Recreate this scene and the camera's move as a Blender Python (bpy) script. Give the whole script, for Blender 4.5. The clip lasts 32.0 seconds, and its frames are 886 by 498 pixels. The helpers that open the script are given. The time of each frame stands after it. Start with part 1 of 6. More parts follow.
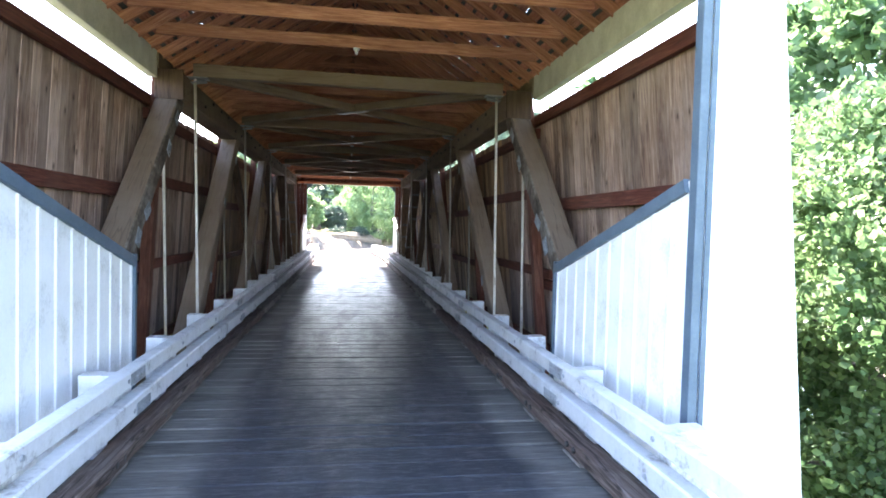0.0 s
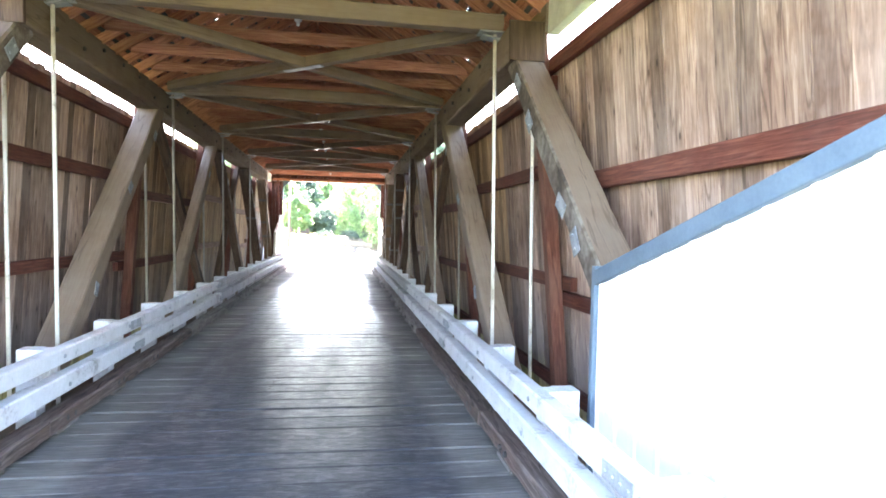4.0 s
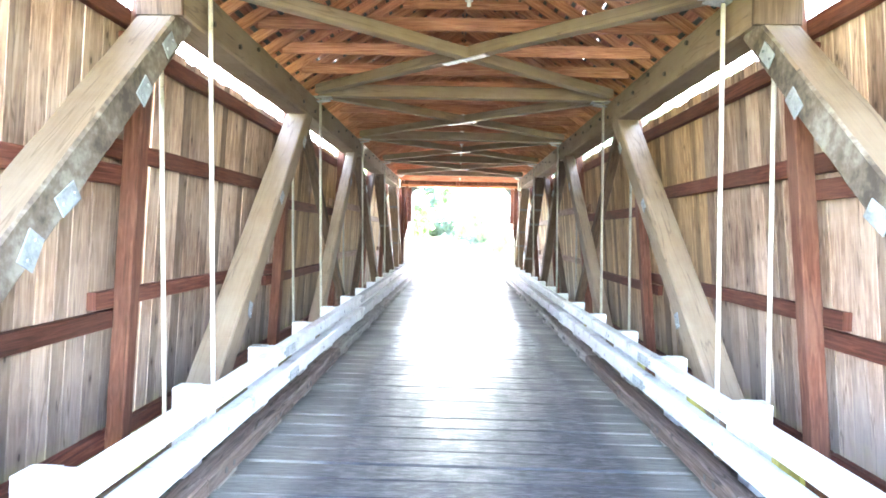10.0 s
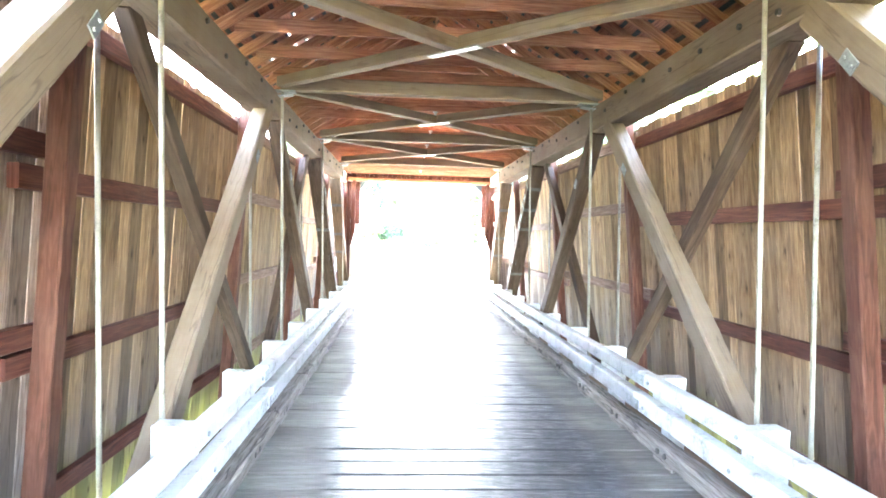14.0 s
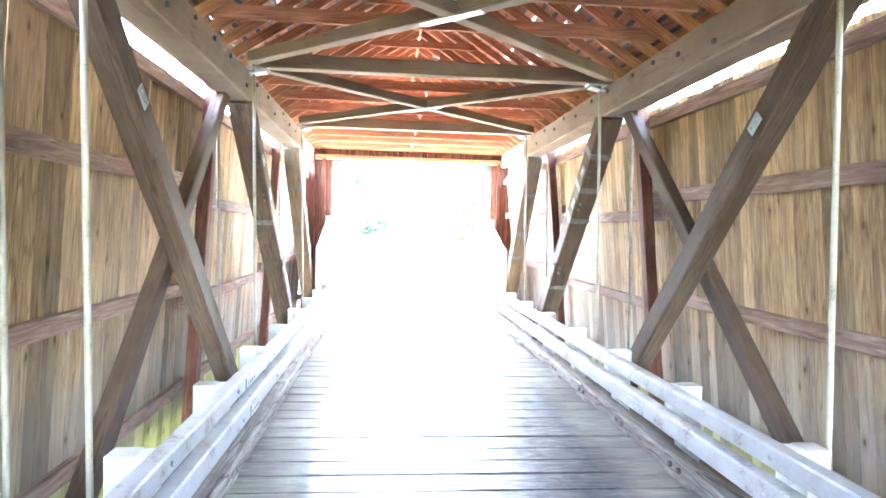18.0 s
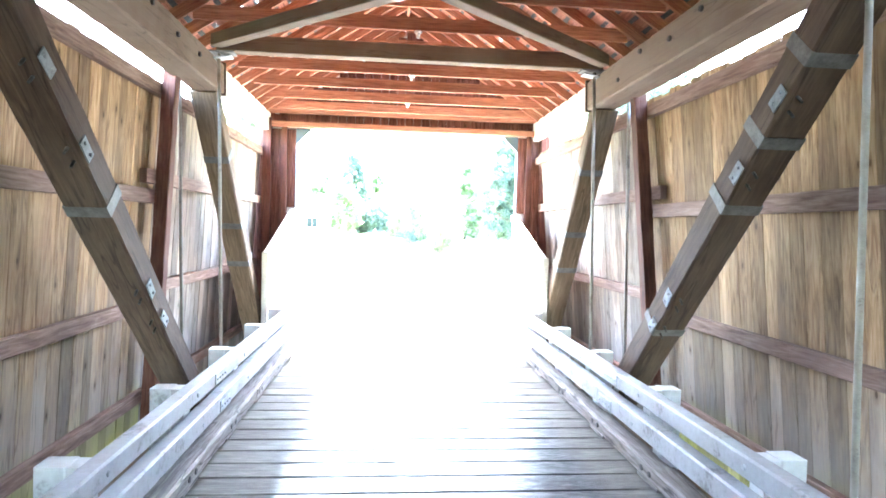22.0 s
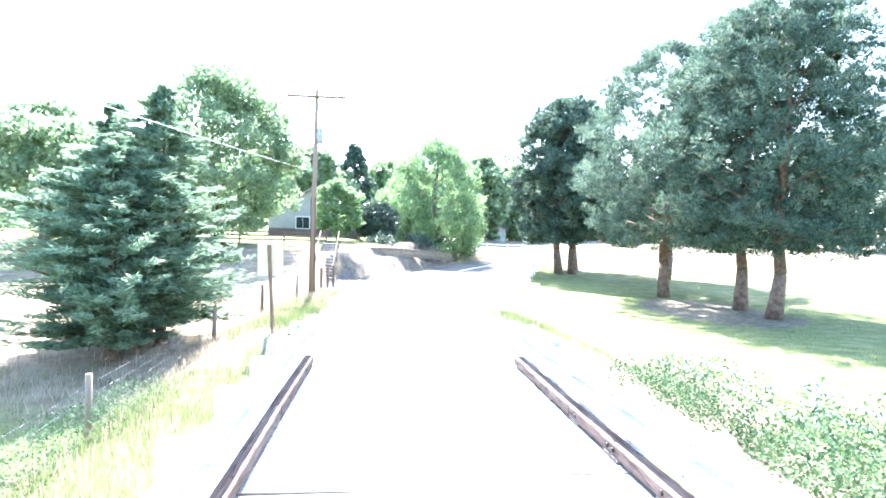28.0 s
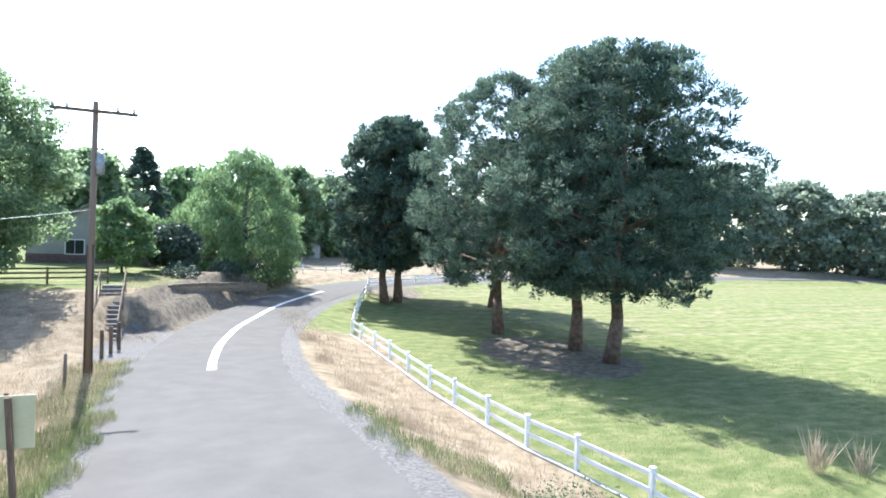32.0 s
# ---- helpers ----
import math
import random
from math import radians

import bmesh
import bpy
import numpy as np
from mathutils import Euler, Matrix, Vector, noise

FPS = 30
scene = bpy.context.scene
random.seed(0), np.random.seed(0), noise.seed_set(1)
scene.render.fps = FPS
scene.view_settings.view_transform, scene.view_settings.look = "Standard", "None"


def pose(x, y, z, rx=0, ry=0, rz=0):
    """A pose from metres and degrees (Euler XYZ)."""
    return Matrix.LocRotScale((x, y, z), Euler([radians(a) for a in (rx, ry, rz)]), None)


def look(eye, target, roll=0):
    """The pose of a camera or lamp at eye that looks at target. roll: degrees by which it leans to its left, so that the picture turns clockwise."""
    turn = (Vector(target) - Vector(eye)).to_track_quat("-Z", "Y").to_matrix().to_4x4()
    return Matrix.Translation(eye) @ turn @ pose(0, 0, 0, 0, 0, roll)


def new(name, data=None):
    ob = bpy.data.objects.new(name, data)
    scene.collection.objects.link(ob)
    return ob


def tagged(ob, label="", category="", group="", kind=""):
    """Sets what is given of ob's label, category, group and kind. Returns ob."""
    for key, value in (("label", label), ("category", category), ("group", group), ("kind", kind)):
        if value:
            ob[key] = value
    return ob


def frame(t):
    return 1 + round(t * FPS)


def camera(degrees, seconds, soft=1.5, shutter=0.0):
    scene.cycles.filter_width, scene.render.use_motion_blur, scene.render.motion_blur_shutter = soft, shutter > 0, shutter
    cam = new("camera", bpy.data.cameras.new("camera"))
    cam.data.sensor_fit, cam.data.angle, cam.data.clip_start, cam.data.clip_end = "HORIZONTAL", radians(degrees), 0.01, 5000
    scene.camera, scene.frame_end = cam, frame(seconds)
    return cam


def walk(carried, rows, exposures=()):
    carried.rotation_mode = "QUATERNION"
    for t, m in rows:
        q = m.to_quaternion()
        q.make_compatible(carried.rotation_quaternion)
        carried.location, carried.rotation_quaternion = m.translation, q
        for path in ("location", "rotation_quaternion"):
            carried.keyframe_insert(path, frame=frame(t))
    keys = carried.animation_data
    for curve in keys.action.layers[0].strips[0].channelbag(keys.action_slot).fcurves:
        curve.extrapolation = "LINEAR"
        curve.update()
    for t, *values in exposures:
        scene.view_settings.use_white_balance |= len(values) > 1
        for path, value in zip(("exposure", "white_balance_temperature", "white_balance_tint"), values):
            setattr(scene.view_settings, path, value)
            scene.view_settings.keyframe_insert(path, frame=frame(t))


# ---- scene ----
cam = camera(72.75, 32.0, soft=1.75, shutter=0.0)
PATH = [
    (0.0, -0.054, 1.558, 2.337, 87.88, -1.54, -8.95),
    (0.5, -0.018, 2.227, 2.282, 88.07, -1.50, -8.86),
    (1.0, 0.110, 2.772, 2.155, 88.10, -1.48, -8.73),
    (1.5, 0.276, 3.240, 2.098, 88.16, -1.49, -8.44),
    (2.0, 0.434, 3.677, 2.052, 88.26, -1.51, -8.36),
    (2.5, 0.547, 4.049, 2.061, 88.31, -1.59, -8.60),
    (3.0, 0.649, 4.365, 2.095, 88.32, -1.57, -9.07),
    (3.5, 0.727, 4.624, 2.136, 88.31, -1.49, -9.25),
    (5.5, 0.251, 5.547, 2.166, 88.54, -1.55, -10.54),
    (6.0, 0.003, 5.739, 2.202, 88.55, -1.39, -10.91),
    (6.5, 0.001, 5.808, 2.220, 88.55, -1.30, -11.85),
    (7.0, 0.038, 5.752, 2.226, 88.43, -1.13, -8.75),
    (7.5, 0.120, 5.696, 2.231, 88.38, -1.13, -6.78),
    (8.0, 0.138, 5.702, 2.221, 88.25, -0.95, 1.91),
    (8.5, 0.119, 5.741, 2.222, 88.22, -0.98, 3.96),
    (9.0, 0.063, 5.942, 2.231, 88.29, -1.11, 4.50),
    (9.5, -0.000, 6.226, 2.247, 88.42, -1.25, 2.02),
    (10.0, -0.061, 6.376, 2.265, 88.45, -1.35, 1.33),
    (10.5, -0.127, 6.748, 2.273, 88.52, -1.30, 1.19),
    (11.0, -0.177, 7.419, 2.310, 88.53, -1.43, -0.36),
    (11.5, -0.282, 8.209, 2.364, 88.47, -1.50, -0.88),
    (12.0, -0.360, 9.154, 2.399, 88.51, -1.56, -1.18),
    (12.5, -0.402, 10.196, 2.386, 88.68, -1.60, -2.29),
    (13.0, -0.495, 11.195, 2.391, 88.72, -1.62, -2.91),
    (13.5, -0.571, 11.971, 2.392, 88.79, -1.63, -3.33),
    (14.0, -0.600, 12.663, 2.401, 88.80, -1.62, -3.69),
    (14.5, -0.600, 13.431, 2.432, 88.68, -1.61, -3.92),
    (16.5, -0.713, 16.424, 2.389, 88.46, -1.57, -4.87),
    (17.0, -0.687, 17.279, 2.370, 88.48, -1.51, -4.83),
    (17.5, -0.696, 18.154, 2.400, 88.41, -1.57, -5.06),
    (18.0, -0.673, 19.027, 2.424, 88.29, -1.47, -5.21),
    (18.5, -0.617, 19.882, 2.437, 88.20, -1.34, -5.23),
    (19.0, -0.575, 20.665, 2.434, 88.18, -1.20, -5.15),
    (19.5, -0.555, 21.425, 2.459, 88.08, -1.14, -5.33),
    (20.0, -0.504, 22.126, 2.461, 88.02, -1.13, -5.46),
    (20.5, -0.426, 22.822, 2.431, 88.04, -1.20, -5.33),
    (21.0, -0.387, 23.510, 2.432, 88.00, -1.36, -5.32),
    (21.5, -0.357, 24.210, 2.435, 88.01, -1.47, -5.28),
    (22.0, -0.321, 24.949, 2.429, 88.08, -1.51, -5.12),
    (22.5, -0.308, 25.767, 2.437, 87.99, -1.60, -5.02),
    (23.0, -0.330, 26.702, 2.454, 87.93, -1.60, -5.01),
    (23.5, -0.338, 27.767, 2.449, 87.98, -1.48, -4.97),
    (24.0, -0.295, 28.835, 2.422, 88.18, -1.38, -4.74),
    (24.5, -0.353, 29.989, 2.400, 88.35, -1.45, -5.00),
    (25.0, -0.371, 31.238, 2.382, 88.51, -1.46, -5.05),
    (25.5, -0.380, 32.549, 2.375, 88.67, -1.46, -4.89),
    (27.5, -0.740, 39.154, 2.732, 87.96, -1.38, -4.82),
    (28.0, -0.809, 40.770, 2.744, 87.92, -1.42, -4.77),
    (28.5, -0.906, 42.217, 2.686, 87.96, -1.41, -4.71),
    (29.0, -0.982, 43.575, 2.637, 87.92, -1.40, -4.55),
    (29.5, -1.130, 44.600, 3.270, 87.83, -1.20, -4.39),
    (30.0, -1.170, 45.541, 4.053, 87.90, -1.08, -4.20),
    (30.5, -1.300, 45.930, 4.480, 88.02, -1.05, -4.03),
    (31.0, -1.364, 45.994, 4.898, 88.06, -1.00, -3.80),
    (31.5, -1.474, 45.935, 5.053, 88.16, -1.22, -7.84),
    (32.0, -1.564, 45.940, 5.061, 88.75, -1.87, -23.09),
]
EXPOSURES = [
    (0, 4.12, 6560, 17.5), (1, 4.38, 6760, 17.5), (2, 4.85, 6960, 17.0), (3, 5.36, 7020, 17.0), (6, 6.0, 7000, 14.0), (7, 6.42, 7000, 13.8), (8, 6.8, 7000, 13.5), (9, 6.98, 7000, 13.2), (10, 7.08, 7000, 13.0), (11, 7.38, 7000, 12.8), (13, 7.84, 6960, 12.2), (17, 8.17, 6720, 11.0), (19, 8.08, 6450, 9.7), (21, 7.5, 6230, 8.0), (23, 6.54, 6050, 7.2), (24, 5.99, 5880, 8.2), (25, 5.31, 5880, 8.6), (27.5, 3.74, 5880, 9.0), (28, 3.58, 5880, 9.0), (29, 3.06, 5900, 8.8), (30, 2.47, 5950, 8.5), (31, 2.16, 5980, 8.2), (32, 1.86, 5960, 8.0),
]
walk(cam, [(r[0], pose(*r[1:])) for r in PATH], EXPOSURES)

# ---- light: open summer sky, sun ahead of the bridge's far portal ----
SUN_EL, SUN_AZ = 47.0, -5.0          # degrees; azimuth from +y towards +x
world = bpy.data.worlds.new("world")
scene.world = world
world.use_nodes = True
wn = world.node_tree.nodes
sky = wn.new("ShaderNodeTexSky")
sky.sky_type, sky.sun_disc = "NISHITA", False
sky.sun_elevation, sky.sun_rotation = radians(SUN_EL), radians(SUN_AZ)
sky.air_density, sky.dust_density = 1.0, 1.2
wn["Background"].inputs["Strength"].default_value = 0.14
world.node_tree.links.new(sky.outputs["Color"], wn["Background"].inputs["Color"])
sun = new("sun", bpy.data.lights.new("sun", "SUN"))
sun.data.energy, sun.data.angle, sun.data.color = 4.2, radians(0.53), (1.0, 0.95, 0.89)
sun_to = Vector((math.sin(radians(SUN_AZ)) * math.cos(radians(SUN_EL)), math.cos(radians(SUN_AZ)) * math.cos(radians(SUN_EL)), math.sin(radians(SUN_EL))))
sun.matrix_world = look(sun_to * 60, (0, 0, 0))


# ---- materials ----
def shader(name):
    m = bpy.data.materials.new(name)
    m.use_nodes = True
    return m, m.node_tree.nodes, m.node_tree.links, m.node_tree.nodes["Principled BSDF"]


def node(nt, kind, **vals):
    n = nt.new(kind)
    for k, v in vals.items():
        n.inputs[k].default_value = v
    return n


def ramp_node(nt, stops):
    r = nt.new("ShaderNodeValToRGB")
    e = r.color_ramp.elements
    while len(e) < len(stops):
        e.new(0.5)
    for el, (pos, col) in zip(e, stops):
        el.position, el.color = pos, (*col, 1)
    return r


def mix_node(nt, lk, fac, a, b, blend="MIX"):
    n = nt.new("ShaderNodeMix")
    n.data_type, n.blend_type = "RGBA", blend
    for i, s in ((0, fac), (6, a), (7, b)):
        if isinstance(s, (int, float)):
            n.inputs[i].default_value = s
        elif isinstance(s, tuple):
            n.inputs[i].default_value = (*s, 1)
        else:
            lk.new(s, n.inputs[i])
    return n.outputs[2]


def bump_to(nt, lk, bsdf, height, strength, dist):
    b = node(nt, "ShaderNodeBump", Strength=strength, Distance=dist)
    lk.new(height, b.inputs["Height"])
    lk.new(b.outputs["Normal"], bsdf.inputs["Normal"])


def wood(name, dark, mid, light, rough=0.75, vary=0.35, stain=(0.08, 0.06, 0.05), stain_amt=0.45, knots=True, grey=None, grey_amt=0.0, green_bounce=None, cracks=0.0, splash_shade=None, fine=16.0, soft=0.0):
    """Sawn timber: grain along each piece's own length, knots, water stains, weathering."""
    m, nt, lk, bs = shader(name)
    uv = nt.new("ShaderNodeUVMap")
    info = nt.new("ShaderNodeObjectInfo")
    geo = nt.new("ShaderNodeNewGeometry")
    off = nt.new("ShaderNodeVectorMath")
    off.operation = "MULTIPLY_ADD"
    comb = nt.new("ShaderNodeCombineXYZ")
    rnd = nt.new("ShaderNodeMath")
    rnd.operation = "ADD"
    lk.new(info.outputs["Random"], rnd.inputs[0])
    lk.new(geo.outputs["Random Per Island"], rnd.inputs[1])
    for i in range(3):
        lk.new(rnd.outputs[0], comb.inputs[i])
    lk.new(comb.outputs[0], off.inputs[0])
    off.inputs[1].default_value = (37.0, 23.0, 51.0)
    lk.new(uv.outputs[0], off.inputs[2])
    mp = node(nt, "ShaderNodeMapping", Scale=(0.9, fine, 1.0))
    lk.new(off.outputs[0], mp.inputs[0])
    grain = node(nt, "ShaderNodeTexNoise", Scale=2.2, Detail=7.0, Roughness=0.62, Distortion=0.9)
    lk.new(mp.outputs[0], grain.inputs["Vector"])
    col = ramp_node(nt, [(0.33 - soft, dark), (0.51, mid), (0.70 + soft, light)])
    lk.new(grain.outputs["Fac"], col.inputs[0])
    base = col.outputs[0]
    # broad stains and water runs
    mp2 = node(nt, "ShaderNodeMapping", Scale=(0.55, 3.2, 1.0))
    lk.new(off.outputs[0], mp2.inputs[0])
    big = node(nt, "ShaderNodeTexNoise", Scale=1.3, Detail=4.0, Roughness=0.6)
    lk.new(mp2.outputs[0], big.inputs["Vector"])
    br = ramp_node(nt, [(0.42, (0, 0, 0)), (0.72, (1, 1, 1))])
    lk.new(big.outputs["Fac"], br.inputs[0])
    sm = nt.new("ShaderNodeMath")
    sm.operation = "MULTIPLY"
    sm.inputs[1].default_value = stain_amt
    lk.new(br.outputs[0], sm.inputs[0])
    base = mix_node(nt, lk, sm.outputs[0], base, stain)
    if grey:
        g2 = node(nt, "ShaderNodeTexNoise", Scale=0.9, Detail=5.0, Roughness=0.65)
        lk.new(geo.outputs["Position"], g2.inputs["Vector"])
        gr = ramp_node(nt, [(0.4, (0, 0, 0)), (0.62, (1, 1, 1))])
        lk.new(g2.outputs["Fac"], gr.inputs[0])
        gm = nt.new("ShaderNodeMath")
        gm.operation = "MULTIPLY"
        gm.inputs[1].default_value = grey_amt
        lk.new(gr.outputs[0], gm.inputs[0])
        base = mix_node(nt, lk, gm.outputs[0], base, grey)
    if splash_shade:
        # boards weathered grey low down, ragged above, with the shade there painted darker
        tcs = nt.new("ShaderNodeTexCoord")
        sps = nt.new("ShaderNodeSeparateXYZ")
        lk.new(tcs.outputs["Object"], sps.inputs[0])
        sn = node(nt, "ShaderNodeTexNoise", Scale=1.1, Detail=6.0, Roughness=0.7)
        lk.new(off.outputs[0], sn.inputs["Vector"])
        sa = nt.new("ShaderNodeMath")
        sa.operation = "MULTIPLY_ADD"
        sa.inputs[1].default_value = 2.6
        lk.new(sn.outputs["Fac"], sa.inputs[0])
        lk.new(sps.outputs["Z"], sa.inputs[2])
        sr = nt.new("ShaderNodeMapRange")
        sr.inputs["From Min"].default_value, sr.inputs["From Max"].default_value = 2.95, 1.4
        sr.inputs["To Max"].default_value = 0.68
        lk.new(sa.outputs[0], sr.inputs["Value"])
        base = mix_node(nt, lk, sr.outputs[0], base, splash_shade)
    # yellow-green light thrown up from the bank, painted onto the lower boards
    if green_bounce:
        tc2 = nt.new("ShaderNodeTexCoord")
        sep = nt.new("ShaderNodeSeparateXYZ")
        lk.new(tc2.outputs["Object"], sep.inputs[0])
        mn = node(nt, "ShaderNodeTexNoise", Scale=3.0, Detail=5.0)
        lk.new(geo.outputs["Position"], mn.inputs["Vector"])
        mr = nt.new("ShaderNodeMapRange")
        mr.inputs["From Min"].default_value, mr.inputs["From Max"].default_value = 0.75, -0.15
        ad = nt.new("ShaderNodeMath")
        ad.operation = "MULTIPLY_ADD"
        lk.new(mn.outputs["Fac"], ad.inputs[0])
        ad.inputs[1].default_value = 0.9
        lk.new(sep.outputs["Z"], ad.inputs[2])
        lk.new(ad.outputs[0], mr.inputs["Value"])
        mm = nt.new("ShaderNodeMath")
        mm.operation = "MULTIPLY"
        mm.inputs[1].default_value = 0.85
        lk.new(mr.outputs[0], mm.inputs[0])
        base = mix_node(nt, lk, mm.outputs[0], base, green_bounce)
    if knots:
        mp3 = node(nt, "ShaderNodeMapping", Scale=(1.5, 3.3, 1.0))
        lk.new(off.outputs[0], mp3.inputs[0])
        vo = node(nt, "ShaderNodeTexVoronoi", Scale=1.0, Randomness=1.0)
        vo.voronoi_dimensions = "2D"
        lk.new(mp3.outputs[0], vo.inputs["Vector"])
        kr = ramp_node(nt, [(0.035, (0.8, 0.8, 0.8)), (0.06, (0.35, 0.35, 0.35)), (0.17, (0, 0, 0))])
        lk.new(vo.outputs["Distance"], kr.inputs[0])
        km = nt.new("ShaderNodeMath")
        km.operation = "MULTIPLY"
        # only some of the cells hold a knot
        some = nt.new("ShaderNodeMath")
        some.operation = "GREATER_THAN"
        some.inputs[1].default_value = 0.66
        kc = nt.new("ShaderNodeSeparateColor")
        lk.new(vo.outputs["Color"], kc.inputs[0])
        lk.new(kc.outputs[0], some.inputs[0])
        lk.new(some.outputs[0], km.inputs[1])
        lk.new(kr.outputs[0], km.inputs[0])
        base = mix_node(nt, lk, km.outputs[0], base, tuple(c * 0.35 for c in dark))
    if cracks:
        # long drying checks that wander along the grain
        mp4 = node(nt, "ShaderNodeMapping", Scale=(0.2, 2.6, 1.0))
        lk.new(off.outputs[0], mp4.inputs[0])
        cn = node(nt, "ShaderNodeTexNoise", Scale=1.5, Detail=3.0, Roughness=0.55)
        lk.new(mp4.outputs[0], cn.inputs["Vector"])
        cd = nt.new("ShaderNodeMath")
        cd.operation = "SUBTRACT"
        cd.inputs[1].default_value = 0.5
        lk.new(cn.outputs["Fac"], cd.inputs[0])
        ca = nt.new("ShaderNodeMath")
        ca.operation = "ABSOLUTE"
        lk.new(cd.outputs[0], ca.inputs[0])
        cr = ramp_node(nt, [(0.0, (cracks, cracks, cracks)), (0.005, (cracks * 0.7,) * 3), (0.011, (0, 0, 0))])
        lk.new(ca.outputs[0], cr.inputs[0])
        base = mix_node(nt, lk, cr.outputs[0], base, tuple(c * 0.3 for c in dark))
    hsv = nt.new("ShaderNodeHueSaturation")
    mr2 = nt.new("ShaderNodeMapRange")
    fr = nt.new("ShaderNodeMath")
    fr.operation = "FRACT"
    lk.new(rnd.outputs[0], fr.inputs[0])
    lk.new(fr.outputs[0], mr2.inputs["Value"])
    mr2.inputs["To Min"].default_value, mr2.inputs["To Max"].default_value = 1.0 - vary, 1.0 + vary
    lk.new(mr2.outputs[0], hsv.inputs["Value"])
    lk.new(base, hsv.inputs["Color"])
    lk.new(hsv.outputs[0], bs.inputs["Base Color"])
    rr = nt.new("ShaderNodeMapRange")
    rr.inputs["To Min"].default_value, rr.inputs["To Max"].default_value = rough - 0.1, min(1.0, rough + 0.12)
    lk.new(grain.outputs["Fac"], rr.inputs["Value"])
    lk.new(rr.outputs[0], bs.inputs["Roughness"])
    bs.inputs["Specular IOR Level"].default_value = 0.14
    bump_to(nt, lk, bs, grain.outputs["Fac"], 0.5, 0.006)
    return m


def mottled(name, stops, scale=3.0, fine=40.0, rough=0.85, bump=0.3, dist=0.01, metal=0.0, spec=0.3, islands=0.0, detail=5.0, trans=0.0):
    """Plain surface with colour at two scales and fine relief."""
    m, nt, lk, bs = shader(name)
    tc = nt.new("ShaderNodeTexCoord")
    a = node(nt, "ShaderNodeTexNoise", Scale=scale, Detail=detail, Roughness=0.6)
    b = node(nt, "ShaderNodeTexNoise", Scale=fine, Detail=4.0, Roughness=0.6)
    lk.new(tc.outputs["Object"], a.inputs["Vector"])
    lk.new(tc.outputs["Object"], b.inputs["Vector"])
    ad = nt.new("ShaderNodeMath")
    ad.operation = "MULTIPLY_ADD"
    ad.inputs[1].default_value = 0.45
    sub = nt.new("ShaderNodeMath")
    sub.operation = "SUBTRACT"
    sub.inputs[1].default_value = 0.225
    lk.new(b.outputs["Fac"], ad.inputs[0])
    lk.new(a.outputs["Fac"], ad.inputs[2])
    lk.new(ad.outputs[0], sub.inputs[0])
    col = ramp_node(nt, stops)
    lk.new(sub.outputs[0], col.inputs[0])
    out = col.outputs[0]
    if islands:
        geo = nt.new("ShaderNodeNewGeometry")
        info = nt.new("ShaderNodeObjectInfo")
        s = nt.new("ShaderNodeMath")
        s.operation = "ADD"
        lk.new(geo.outputs["Random Per Island"], s.inputs[0])
        lk.new(info.outputs["Random"], s.inputs[1])
        f = nt.new("ShaderNodeMath")
        f.operation = "FRACT"
        lk.new(s.outputs[0], f.inputs[0])
        mr = nt.new("ShaderNodeMapRange")
        mr.inputs["To Min"].default_value, mr.inputs["To Max"].default_value = 1 - islands, 1 + islands
        lk.new(f.outputs[0], mr.inputs["Value"])
        hsv = nt.new("ShaderNodeHueSaturation")
        lk.new(mr.outputs[0], hsv.inputs["Value"])
        lk.new(out, hsv.inputs["Color"])
        out = hsv.outputs[0]
    lk.new(out, bs.inputs["Base Color"])
    bs.inputs["Roughness"].default_value, bs.inputs["Metallic"].default_value = rough, metal
    bs.inputs["Specular IOR Level"].default_value = spec
    if trans:
        bs.inputs["Transmission Weight"].default_value = 0.0
        tr = nt.new("ShaderNodeBsdfTranslucent")
        lk.new(out, tr.inputs["Color"])
        mx = nt.new("ShaderNodeMixShader")
        mx.inputs[0].default_value = trans
        lk.new(bs.outputs[0], mx.inputs[1])
        lk.new(tr.outputs[0], mx.inputs[2])
        lk.new(mx.outputs[0], nt["Material Output"].inputs["Surface"])
    if bump:
        bump_to(nt, lk, bs, b.outputs["Fac"], bump, dist)
    return m


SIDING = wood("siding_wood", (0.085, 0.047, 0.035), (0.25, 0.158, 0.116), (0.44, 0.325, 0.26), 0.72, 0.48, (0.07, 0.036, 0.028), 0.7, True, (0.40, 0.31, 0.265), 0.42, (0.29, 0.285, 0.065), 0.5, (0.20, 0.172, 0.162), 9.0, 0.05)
# browner boards, also darker than the tan ones that carry the far portal's light
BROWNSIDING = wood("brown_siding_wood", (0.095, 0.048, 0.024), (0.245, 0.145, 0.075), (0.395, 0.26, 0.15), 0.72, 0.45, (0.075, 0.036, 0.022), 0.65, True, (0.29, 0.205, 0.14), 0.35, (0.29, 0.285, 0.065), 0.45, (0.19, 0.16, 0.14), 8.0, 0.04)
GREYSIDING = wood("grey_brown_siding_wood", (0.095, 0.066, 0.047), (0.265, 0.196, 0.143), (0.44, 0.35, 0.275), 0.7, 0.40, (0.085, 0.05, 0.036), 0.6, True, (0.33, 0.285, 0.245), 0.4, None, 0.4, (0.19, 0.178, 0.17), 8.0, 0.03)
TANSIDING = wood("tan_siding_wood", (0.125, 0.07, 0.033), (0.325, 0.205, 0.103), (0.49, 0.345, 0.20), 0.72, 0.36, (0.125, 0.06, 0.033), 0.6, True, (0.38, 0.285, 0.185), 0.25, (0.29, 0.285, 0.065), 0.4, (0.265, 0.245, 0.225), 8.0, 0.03)
